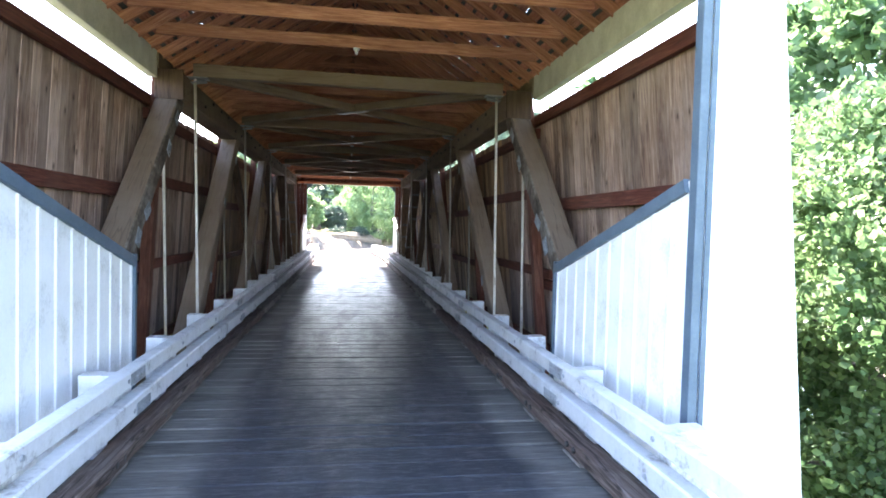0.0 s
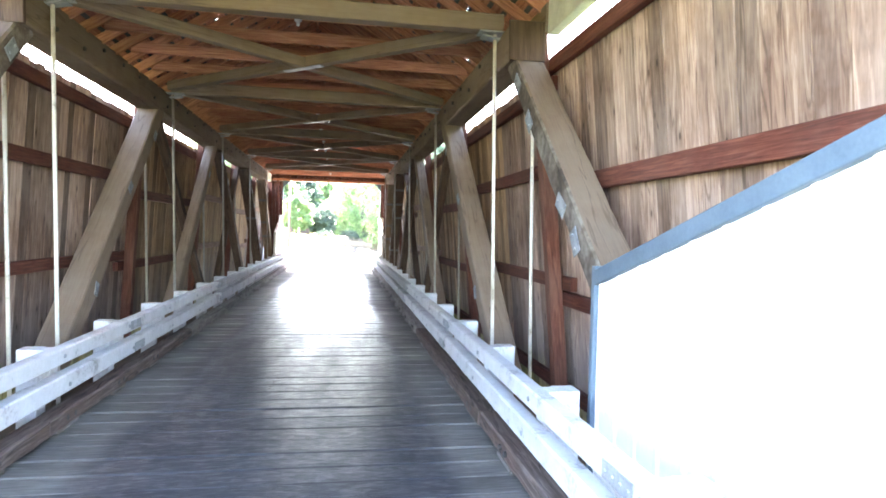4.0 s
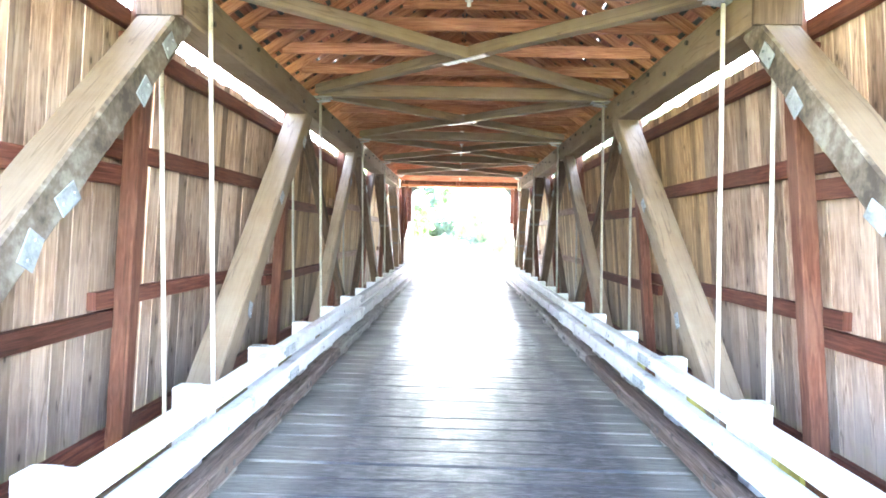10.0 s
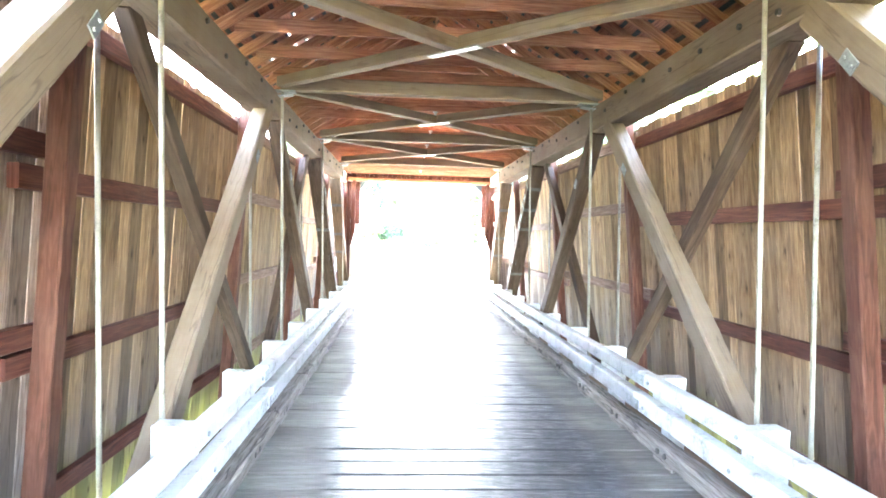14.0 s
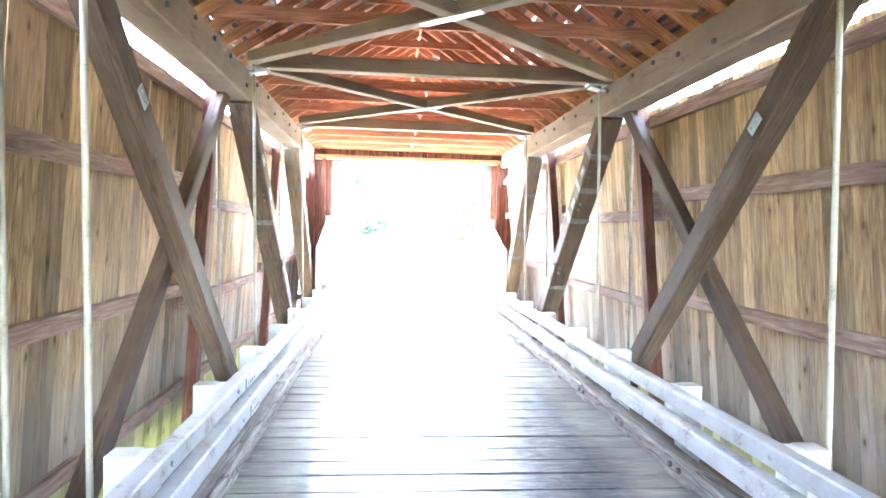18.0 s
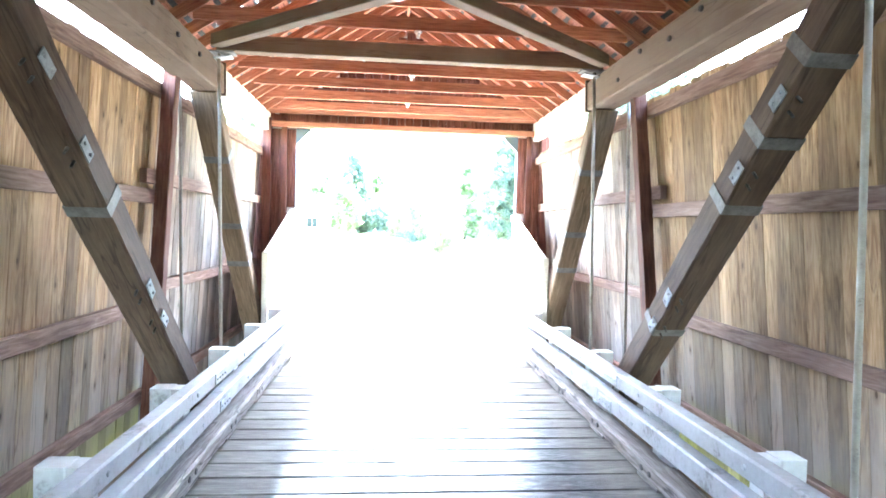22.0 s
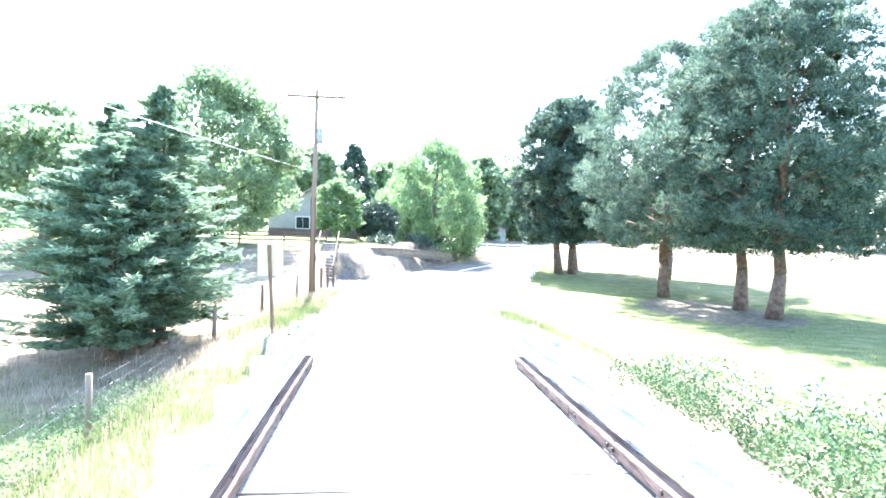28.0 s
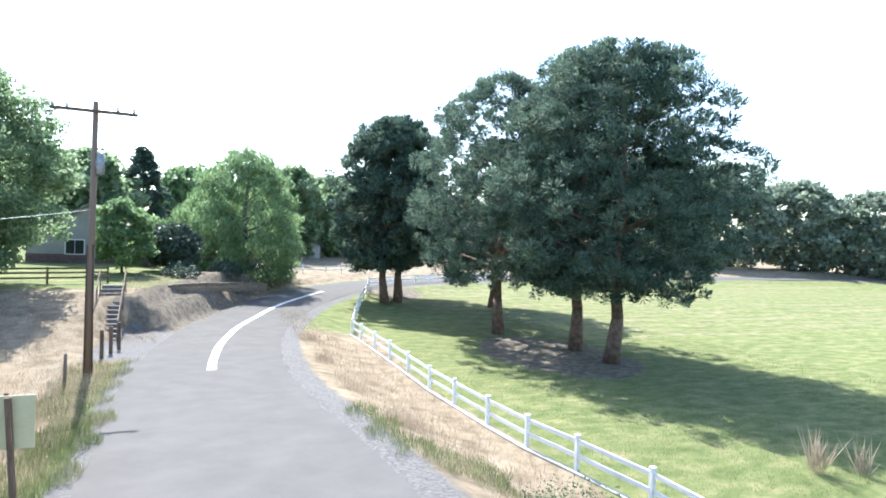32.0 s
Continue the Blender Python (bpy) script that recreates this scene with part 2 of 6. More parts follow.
GREYRED = wood("faded_red_wood", (0.12, 0.07, 0.052), (0.235, 0.15, 0.115), (0.345, 0.245, 0.20), 0.75, 0.2, (0.09, 0.046, 0.034), 0.4, False, None, 0.0, None, 0.0, None, 10.0, 0.02)
REDWOOD = wood("red_stained_wood", (0.045, 0.014, 0.010), (0.105, 0.032, 0.022), (0.175, 0.066, 0.046), 0.7, 0.25, (0.03, 0.011, 0.009), 0.45, False, (0.14, 0.075, 0.06), 0.3)
POSTRED = wood("faded_red_post", (0.06, 0.02, 0.014), (0.122, 0.045, 0.03), (0.19, 0.085, 0.06), 0.72, 0.22, (0.04, 0.014, 0.011), 0.45, False, (0.17, 0.095, 0.072), 0.35, None, 0.3, None, 9.0, 0.02)
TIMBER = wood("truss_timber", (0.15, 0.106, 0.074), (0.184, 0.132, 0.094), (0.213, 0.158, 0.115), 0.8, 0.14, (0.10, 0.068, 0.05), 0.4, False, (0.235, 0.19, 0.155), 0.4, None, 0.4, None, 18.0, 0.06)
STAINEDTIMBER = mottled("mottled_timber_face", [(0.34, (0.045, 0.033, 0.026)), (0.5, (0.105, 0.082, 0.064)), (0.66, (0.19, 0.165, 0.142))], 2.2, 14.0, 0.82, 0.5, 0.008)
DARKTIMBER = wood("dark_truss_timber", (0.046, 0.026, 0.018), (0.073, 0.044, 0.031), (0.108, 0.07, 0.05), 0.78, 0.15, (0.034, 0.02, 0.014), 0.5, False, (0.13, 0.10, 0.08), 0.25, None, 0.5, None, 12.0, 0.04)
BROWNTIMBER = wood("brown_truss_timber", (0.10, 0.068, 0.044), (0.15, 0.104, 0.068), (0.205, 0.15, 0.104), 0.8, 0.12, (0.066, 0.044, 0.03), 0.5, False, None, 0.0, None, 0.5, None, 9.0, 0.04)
ROOFWOOD = wood("roof_lumber", (0.25, 0.105, 0.067), (0.47, 0.215, 0.138), (0.61, 0.335, 0.22), 0.72, 0.22, (0.14, 0.052, 0.038), 0.4, False)
SHEATH = wood("roof_boards", (0.24, 0.093, 0.066), (0.49, 0.213, 0.15), (0.62, 0.315, 0.228), 0.85, 0.3, (0.095, 0.038, 0.03), 0.4, False)
GABLE = wood("gable_boards", (0.075, 0.030, 0.024), (0.165, 0.070, 0.055), (0.26, 0.128, 0.103), 0.8, 0.3, (0.045, 0.02, 0.016), 0.5)
KERBWOOD = wood("kerb_timber", (0.09, 0.078, 0.07), (0.19, 0.168, 0.152), (0.30, 0.272, 0.25), 0.8, 0.2, (0.08, 0.06, 0.052), 0.45, False, None, 0.0, None, 0.8)
KERBBROWN = wood("brown_kerb_timber", (0.06, 0.044, 0.037), (0.125, 0.092, 0.078), (0.22, 0.178, 0.158), 0.8, 0.2, (0.10, 0.05, 0.035), 0.5, False, None, 0.0, None, 0.8)
POSTWOOD = wood("post_wood", (0.13, 0.10, 0.07), (0.26, 0.21, 0.155), (0.38, 0.32, 0.25), 0.85, 0.2)
POLEWOOD = wood("pole_wood", (0.07, 0.045, 0.03), (0.15, 0.10, 0.07), (0.23, 0.165, 0.12), 0.85, 0.1)


def deck_wood():
    """Worn deck planks: dusty grey along the sides, a dark band polished by wheels down the lane, scuffed lengthwise."""
    m = wood("deck_wood", (0.096, 0.089, 0.079), (0.145, 0.135, 0.121), (0.188, 0.177, 0.159), 0.8, 0.2, (0.07, 0.066, 0.062), 0.45, False, None, 0.0, None, 0.0, None, 12.0, 0.04)
    nt, lk = m.node_tree.nodes, m.node_tree.links
    bs = nt["Principled BSDF"]
    geo = nt.new("ShaderNodeNewGeometry")
    sep = nt.new("ShaderNodeSeparateXYZ")
    lk.new(geo.outputs["Position"], sep.inputs[0])

    def noise_at(scale, stretch, detail=5.0, rough=0.65):
        mp = node(nt, "ShaderNodeMapping", Scale=stretch)
        lk.new(geo.outputs["Position"], mp.inputs[0])
        n = node(nt, "ShaderNodeTexNoise", Scale=scale, Detail=detail, Roughness=rough)
        lk.new(mp.outputs[0], n.inputs["Vector"])
        return n.outputs["Fac"]

    def ranged(sock, f0, f1, t0=0.0, t1=1.0):
        r = nt.new("ShaderNodeMapRange")
        for nm, v in (("From Min", f0), ("From Max", f1), ("To Min", t0), ("To Max", t1)):
            r.inputs[nm].default_value = v
        lk.new(sock, r.inputs["Value"])
        return r.outputs[0]

    def calc(op, a, b, c=None):
        n = nt.new("ShaderNodeMath")
        n.operation = op
        for i, v in enumerate((a, b, c)):
            if v is None:
                continue
            if isinstance(v, (int, float)):
                n.inputs[i].default_value = v
            else:
                lk.new(v, n.inputs[i])
        return n.outputs[0]
    # the polished band, its edges wandering
    wob = calc("MULTIPLY_ADD", noise_at(0.5, (1, 0.5, 1), 5.0, 0.6), 0.9, sep.outputs["X"])
    band = calc("MULTIPLY", ranged(wob, -1.10, -0.82), ranged(wob, 2.32, 2.0))
    # lengthwise tyre scuffs and crosswise splinters
    scuff = noise_at(1.0, (2.6, 0.5, 1), 6.0, 0.65)
    split = noise_at(1.5, (2.5, 40.0, 1), 7.0, 0.75)
    blot = noise_at(1.3, (1, 1, 1), 6.0, 0.7)
    old = bs.inputs["Base Color"].links[0].from_socket
    dark = calc("MULTIPLY", band, ranged(calc("MULTIPLY_ADD", scuff, 0.7, blot), 0.5, 1.1, 0.97, 0.8))
    # the worn lane's dark tone, its blue cast painting in the sky's reflection
    c = mix_node(nt, lk, dark, old, (0.024, 0.027, 0.033))
    hf = nt.new("ShaderNodeHueSaturation")
    lk.new(calc("MULTIPLY", ranged(split, 0.34, 0.68, 0.68, 1.28), ranged(blot, 0.35, 0.65, 0.85, 1.12)), hf.inputs["Value"])
    lk.new(c, hf.inputs["Color"])
    lk.new(hf.outputs[0], bs.inputs["Base Color"])
    gloss = ranged(calc("MULTIPLY_ADD", split, 0.8, calc("MULTIPLY", scuff, 0.6)), 0.55, 0.85, 0.5, 0.26)
    rm = nt.new("ShaderNodeMix")
    rm.data_type = "FLOAT"
    lk.new(band, rm.inputs[0])
    rm.inputs[2].default_value = 0.78
    lk.new(gloss, rm.inputs[3])
    lk.new(rm.outputs[0], bs.inputs["Roughness"])
    # polish survives in patches only
    patch = ranged(calc("MULTIPLY_ADD", noise_at(6.0, (0.7, 2.4, 1), 4.0, 0.7), 0.85, calc("MULTIPLY", scuff, 0.15)), 0.49, 0.60, 0.0, 1.0)
    lk.new(calc("MULTIPLY_ADD", calc("MULTIPLY", band, patch), 0.115, 0.04), bs.inputs["Specular IOR Level"])
    bp = [n for n in nt if n.type == "BUMP"][0]
    bp.inputs["Strength"].default_value, bp.inputs["Distance"].default_value = 0.6, 0.007
    # dents and splinters that break the sheen into glints
    dent = calc("MULTIPLY_ADD", noise_at(9.0, (0.6, 1.6, 1), 3.0, 0.55), 1.5, calc("MULTIPLY", split, 0.5))
    lk.new(dent, bp.inputs["Height"])
    return m


DECK = deck_wood()
PALEDECK = wood("bleached_deck", (0.15, 0.143, 0.13), (0.25, 0.24, 0.222), (0.33, 0.32, 0.30), 0.8, 0.14, (0.15, 0.14, 0.128), 0.45, False)
WHITE = mottled("white_paint", [(0.25, (0.58, 0.58, 0.56)), (0.45, (0.76, 0.76, 0.75)), (0.8, (0.83, 0.83, 0.82))], 2.5, 30.0, 0.55, 0.15, 0.003)
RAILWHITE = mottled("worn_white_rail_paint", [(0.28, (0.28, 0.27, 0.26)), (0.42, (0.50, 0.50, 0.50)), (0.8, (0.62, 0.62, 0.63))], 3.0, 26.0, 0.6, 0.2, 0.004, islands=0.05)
# darker grey for the rails between about 20 m and 40 m
RAILGREY = mottled("grey_rail_paint", [(0.28, (0.16, 0.156, 0.152)), (0.42, (0.29, 0.29, 0.295)), (0.8, (0.37, 0.37, 0.385))], 3.0, 26.0, 0.65, 0.25, 0.004, islands=0.06)
BLUE = mottled("blue_grey_paint", [(0.3, (0.07, 0.102, 0.135)), (0.7, (0.108, 0.148, 0.188))], 3.0, 40.0, 0.5, 0.1, 0.002)
CREAM = mottled("cream_paint", [(0.3, (0.50, 0.48, 0.42)), (0.7, (0.70, 0.68, 0.61))], 3.0, 30.0, 0.6, 0.15, 0.003)
STEEL = mottled("galvanised_steel", [(0.3, (0.19, 0.20, 0.21)), (0.7, (0.36, 0.375, 0.39))], 8.0, 60.0, 0.5, 0.1, 0.002, metal=0.3)
PLATESTEEL = mottled("worn_galvanised_plate", [(0.3, (0.13, 0.14, 0.15)), (0.5, (0.20, 0.212, 0.228)), (0.8, (0.27, 0.285, 0.30))], 7.0, 50.0, 0.6, 0.1, 0.002, spec=0.15)
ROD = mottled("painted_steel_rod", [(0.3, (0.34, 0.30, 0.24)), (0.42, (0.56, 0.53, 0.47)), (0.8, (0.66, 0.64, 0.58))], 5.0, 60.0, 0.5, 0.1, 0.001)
# duller, darker tone for the rods past 17 m
DULLROD = mottled("dull_steel_rod", [(0.3, (0.15, 0.13, 0.105)), (0.42, (0.25, 0.225, 0.19)), (0.8, (0.33, 0.305, 0.26))], 5.0, 60.0, 0.6, 0.1, 0.001)
STRAPIRON = mottled("dull_strap_iron", [(0.3, (0.075, 0.07, 0.066)), (0.7, (0.15, 0.145, 0.14))], 8.0, 60.0, 0.65, 0.1, 0.002, metal=0.3)
DARKIRON = mottled("dark_iron", [(0.3, (0.03, 0.027, 0.025)), (0.7, (0.08, 0.07, 0.065))], 20.0, 90.0, 0.6, 0.1, 0.001, metal=0.5)
SHINGLE = mottled("roof_shingles", [(0.3, (0.05, 0.05, 0.05)), (0.7, (0.12, 0.115, 0.11))], 2.0, 20.0, 0.9, 0.4, 0.01)
CONCRETE = mottled("concrete", [(0.3, (0.26, 0.25, 0.23)), (0.7, (0.42, 0.41, 0.38))], 2.0, 25.0, 0.9, 0.3, 0.005)
ASPHALT = mottled("asphalt", [(0.2, (0.098, 0.093, 0.087)), (0.5, (0.114, 0.108, 0.101)), (0.8, (0.134, 0.127, 0.118))], 0.9, 30.0, 0.95, 0.6, 0.01, spec=0.12)
BRICKBASE = mottled("brown_brick_base", [(0.3, (0.10, 0.07, 0.06)), (0.7, (0.19, 0.13, 0.11))], 4.0, 20.0, 0.9, 0.3, 0.004)
LINEPAINT = mottled("worn_road_paint", [(0.3, (0.35, 0.35, 0.34)), (0.5, (0.68, 0.68, 0.66))], 2.5, 30.0, 0.7, 0.1, 0.002)
BARK = mottled("bark", [(0.3, (0.07, 0.045, 0.03)), (0.5, (0.16, 0.105, 0.075)), (0.75, (0.26, 0.18, 0.13))], 2.5, 14.0, 0.95, 0.9, 0.03)
GREYBARK = mottled("grey_bark", [(0.3, (0.06, 0.055, 0.05)), (0.7, (0.20, 0.18, 0.155))], 2.5, 14.0, 0.95, 0.8, 0.02)
NEEDLE = mottled("pine_needles", [(0.3, (0.04, 0.072, 0.058)), (0.5, (0.09, 0.138, 0.102)), (0.72, (0.195, 0.25, 0.172))], 0.6, 4.0, 0.6, 0.0, spec=0.2, islands=0.45, trans=0.40)
# paler, greyer green for the largest far trees: haze put into the leaf colour
FARLEAF = mottled("hazy_distant_leaves", [(0.3, (0.17, 0.215, 0.16)), (0.5, (0.25, 0.305, 0.225)), (0.75, (0.34, 0.385, 0.295))], 0.3, 3.0, 0.6, 0.0, spec=0.1, islands=0.35, trans=0.55)
CEDAR = mottled("cedar_sprays", [(0.3, (0.115, 0.185, 0.125)), (0.5, (0.205, 0.295, 0.19)), (0.75, (0.30, 0.385, 0.25))], 0.9, 5.0, 0.6, 0.0, spec=0.2, islands=0.35, trans=0.52)
LEAF = mottled("broad_leaves", [(0.3, (0.13, 0.205, 0.105)), (0.5, (0.22, 0.305, 0.165)), (0.75, (0.32, 0.39, 0.235))], 0.5, 4.0, 0.5, 0.0, islands=0.3, trans=0.6)
MAPLE = mottled("maple_leaves", [(0.3, (0.052, 0.105, 0.04)), (0.5, (0.105, 0.185, 0.072)), (0.75, (0.20, 0.29, 0.13))], 0.5, 4.0, 0.42, 0.0, islands=0.35, trans=0.5)
WILLOW = mottled("willow_leaves", [(0.3, (0.115, 0.19, 0.085)), (0.5, (0.195, 0.295, 0.135)), (0.75, (0.30, 0.385, 0.19))], 0.5, 4.0, 0.5, 0.0, islands=0.3, trans=0.52)
PLUM = mottled("dark_leaves", [(0.3, (0.04, 0.065, 0.05)), (0.7, (0.095, 0.135, 0.09))], 0.5, 4.0, 0.5, 0.0, islands=0.3, trans=0.3)
BRAMBLE = mottled("bramble_leaves", [(0.3, (0.04, 0.08, 0.038)), (0.5, (0.078, 0.132, 0.06)), (0.75, (0.14, 0.19, 0.095))], 0.7, 5.0, 0.6, 0.0, spec=0.08, islands=0.4, trans=0.25)
GRASSBLADE = mottled("grass_blades", [(0.3, (0.088, 0.12, 0.046)), (0.5, (0.152, 0.182, 0.076)), (0.75, (0.28, 0.26, 0.14))], 0.4, 3.0, 0.7, 0.0, islands=0.3, trans=0.35)
DRYBLADE = mottled("dry_stalks", [(0.3, (0.27, 0.21, 0.15)), (0.7, (0.46, 0.38, 0.28))], 0.4, 3.0, 0.8, 0.0, islands=0.3, trans=0.35)
HOUSEWALL = mottled("beige_siding", [(0.3, (0.27, 0.255, 0.23)), (0.7, (0.36, 0.34, 0.31))], 1.0, 12.0, 0.8, 0.1, 0.004)
HOUSEROOF = mottled("house_roofing", [(0.3, (0.13, 0.12, 0.11)), (0.7, (0.22, 0.20, 0.185))], 1.0, 12.0, 0.9, 0.3, 0.01)
SIGNBACK = mottled("sign_back", [(0.3, (0.44, 0.40, 0.25)), (0.7, (0.52, 0.475, 0.30))], 2.0, 20.0, 0.5, 0.05, 0.001)
GLASS, _n, _l, _b = shader("dark_window_glass")
_b.inputs["Base Color"].default_value, _b.inputs["Roughness"].default_value = (0.02, 0.025, 0.03, 1), 0.08
WATER, _n, _l, _b = shader("river_water")
_b.inputs["Base Color"].default_value, _b.inputs["Roughness"].default_value = (0.035, 0.05, 0.045, 1), 0.06
_w = node(_n, "ShaderNodeTexNoise", Scale=1.6, Detail=4.0, Distortion=0.6)
bump_to(_n, _l, _b, _w.outputs["Fac"], 0.6, 0.15)


# ---- mesh helpers ----
def mesh_of(name, bm, material):
    me = bpy.data.meshes.new(name)
    bm.to_mesh(me)
    bm.free()
    me.materials.append(material)
    return me


def part(name, bm, material, parent=None, label=""):
    """One mesh object, under its thing."""
    ob = new(name, mesh_of(name, bm, material))
    ob.parent = parent
    return tagged(ob, label)


def thing(name, label, category, at=(0, 0, 0), group="", kind=""):
    ob = new(name)
    ob.empty_display_size = 0.1
    ob.location = at
    return tagged(ob, label, category, group, kind)


def mesh_from(name, verts, faces, material, smooth=False):
    me = bpy.data.meshes.new(name)
    me.from_pydata([tuple(v) for v in verts], [], faces)
    me.materials.append(material)
    if smooth:
        me.polygons.foreach_set("use_smooth", [True] * len(me.polygons))
    return me


def beam(bm, p0, p1, w, h, up=(0, 0, 1), ch=0.012, hew=0.0):
    """A sawn timber from p0 to p1: w across, h along up, with worn arrises and its grain running lengthwise."""
    p0, p1 = Vector(p0), Vector(p1)
    d = (p1 - p0)
    ln = d.length
    d.normalize()
    side = d.cross(Vector(up)).normalized()
    upv = side.cross(d).normalized()
    a, b, c = w / 2, h / 2, min(ch, w / 4, h / 4)
    prof = [(-a + c, -b), (a - c, -b), (a, -b + c), (a, b - c), (a - c, b), (-a + c, b), (-a, b - c), (-a, -b + c)]
    uvl = bm.loops.layers.uv.verify()
    # a hewn timber wavers and is chipped along its arrises
    g = random.Random(int(p0.y * 97 + p0.x * 13 + ln * 31))
    n = max(1, int(ln / 0.16)) if hew else 1
    rings = []
    for q in range(n + 1):
        nick = [g.random() < 0.07 for _ in range(4)]
        ring = []
        for i, (x, y) in enumerate(prof):
            k = 1 - hew * (2.0 if hew and nick[((i + 1) // 2) % 4] else 0)
            ring.append(bm.verts.new(p0 + d * (ln * q / n + (g.uniform(-1, 1) * hew * 3 if 0 < q < n else 0)) + side * (x * k + g.gauss(0, hew * 0.42)) + upv * (y * k + g.gauss(0, hew * 0.42))))
        rings.append(ring)
    r0, r1 = rings[0], rings[-1]
    per = [0.0]
    for i in range(8):
        x0, y0 = prof[i]
        x1, y1 = prof[(i + 1) % 8]
        per.append(per[-1] + math.hypot(x1 - x0, y1 - y0))
    for i in range(8):
        j = (i + 1) % 8
        for q in range(n):
            u0, u1 = ln * q / n, ln * (q + 1) / n
            f = bm.faces.new((rings[q][i], rings[q][j], rings[q + 1][j], rings[q + 1][i]))
            for lp, uv in zip(f.loops, ((u0, per[i]), (u0, per[i + 1]), (u1, per[i + 1]), (u1, per[i]))):
                lp[uvl].uv = uv
    for ring, flip in ((r0, True), (r1, False)):
        f = bm.faces.new(list(reversed(ring)) if flip else ring)
        for lp in f.loops:
            k = (lp.vert.co - (p0 if flip else p1))
            lp[uvl].uv = (k.dot(upv) * 0.1, k.dot(side))
    return bm


def beam_bm(*args, **kw):
    return beam(bmesh.new(), *args, **kw)


def box_bm(x0, x1, y0, y1, z0, z1, ch=0.006):
    """A block with eased edges; grain along its longest side."""
    dx, dy, dz = x1 - x0, y1 - y0, z1 - z0
    cx, cy, cz = (x0 + x1) / 2, (y0 + y1) / 2, (z0 + z1) / 2
    bm = bmesh.new()
    if dx >= dy and dx >= dz:
        beam(bm, (x0, cy, cz), (x1, cy, cz), dy, dz, (0, 0, 1), ch)
    elif dy >= dz:
        beam(bm, (cx, y0, cz), (cx, y1, cz), dx, dz, (0, 0, 1), ch)
    else:
        beam(bm, (cx, cy, z0), (cx, cy, z1), dx, dy, (0, 1, 0), ch)
    return bm


def tube(bm, p0, p1, r0, r1, n=8):
    p0, p1 = Vector(p0), Vector(p1)
    d = (p1 - p0).normalized()
    s = d.cross(Vector((0.3, 0.1, 1) if abs(d.z) < 0.9 else (1, 0, 0))).normalized()
    t = d.cross(s)
    a = [bm.verts.new(p0 + (s * math.cos(k * math.tau / n) + t * math.sin(k * math.tau / n)) * r0) for k in range(n)]
    b = [bm.verts.new(p1 + (s * math.cos(k * math.tau / n) + t * math.sin(k * math.tau / n)) * r1) for k in range(n)]
    for k in range(n):
        f = bm.faces.new((a[k], a[(k + 1) % n], b[(k + 1) % n], b[k]))
        f.smooth = True
    bm.faces.new(list(reversed(a)))
    bm.faces.new(b)
    return bm


def prism(bm, outline, y0, y1):
    """An outline of (x, z) drawn out from y0 to y1."""
    a = [bm.verts.new((x, y0, z)) for x, z in outline]
    b = [bm.verts.new((x, y1, z)) for x, z in outline]
    n = len(outline)
    bm.faces.new(a)
    bm.faces.new(list(reversed(b)))
    for k in range(n):
        bm.faces.new((a[(k + 1) % n], a[k], b[k], b[(k + 1) % n]))
    bmesh.ops.recalc_face_normals(bm, faces=bm.faces[:])
    return bm


# ---- plan of the bridge: it runs along +y, deck at z = 0, approach falls away past the far portal ----
Y_NEAR, Y_FAR = 6.33, 40.05
NODES = [12.89 + 5.24 * k for k in range(5)]
ENDS = (NODES[0] - 5.2, NODES[-1] + 5.2)
SLOPE = 0.027        # the approach falls past the level stretch behind the far portal
SHIFT = 0.085       # the rails and kerbs sit a little east of the trusses' middle


def deck_z(y):
    return -SLOPE * max(0.0, y - 45.5)


def bend(y):
    """The approach past the far portal turns slightly west."""
    return -0.042 * min(7.0, max(0.0, y - 40.0)) - 0.010 * max(0.0, y - 47.0)


def rack(z):
    """The old frame leans a little to the west with height."""
    return -0.02 * (z - 2.7)


def sheared(th):
    """Lean the meshes of a thing built upright."""
    for ob in th.children_recursive:
        if ob.type == "MESH":
            m = ob.matrix_basis.copy()
            ob.data.transform(Matrix(((1, 0, -0.02, 0.054), (0, 1, 0, 0), (0, 0, 1, 0), (0, 0, 0, 1))) @ m)
            ob.matrix_basis = Matrix()
    return th


rng = random.Random(7)

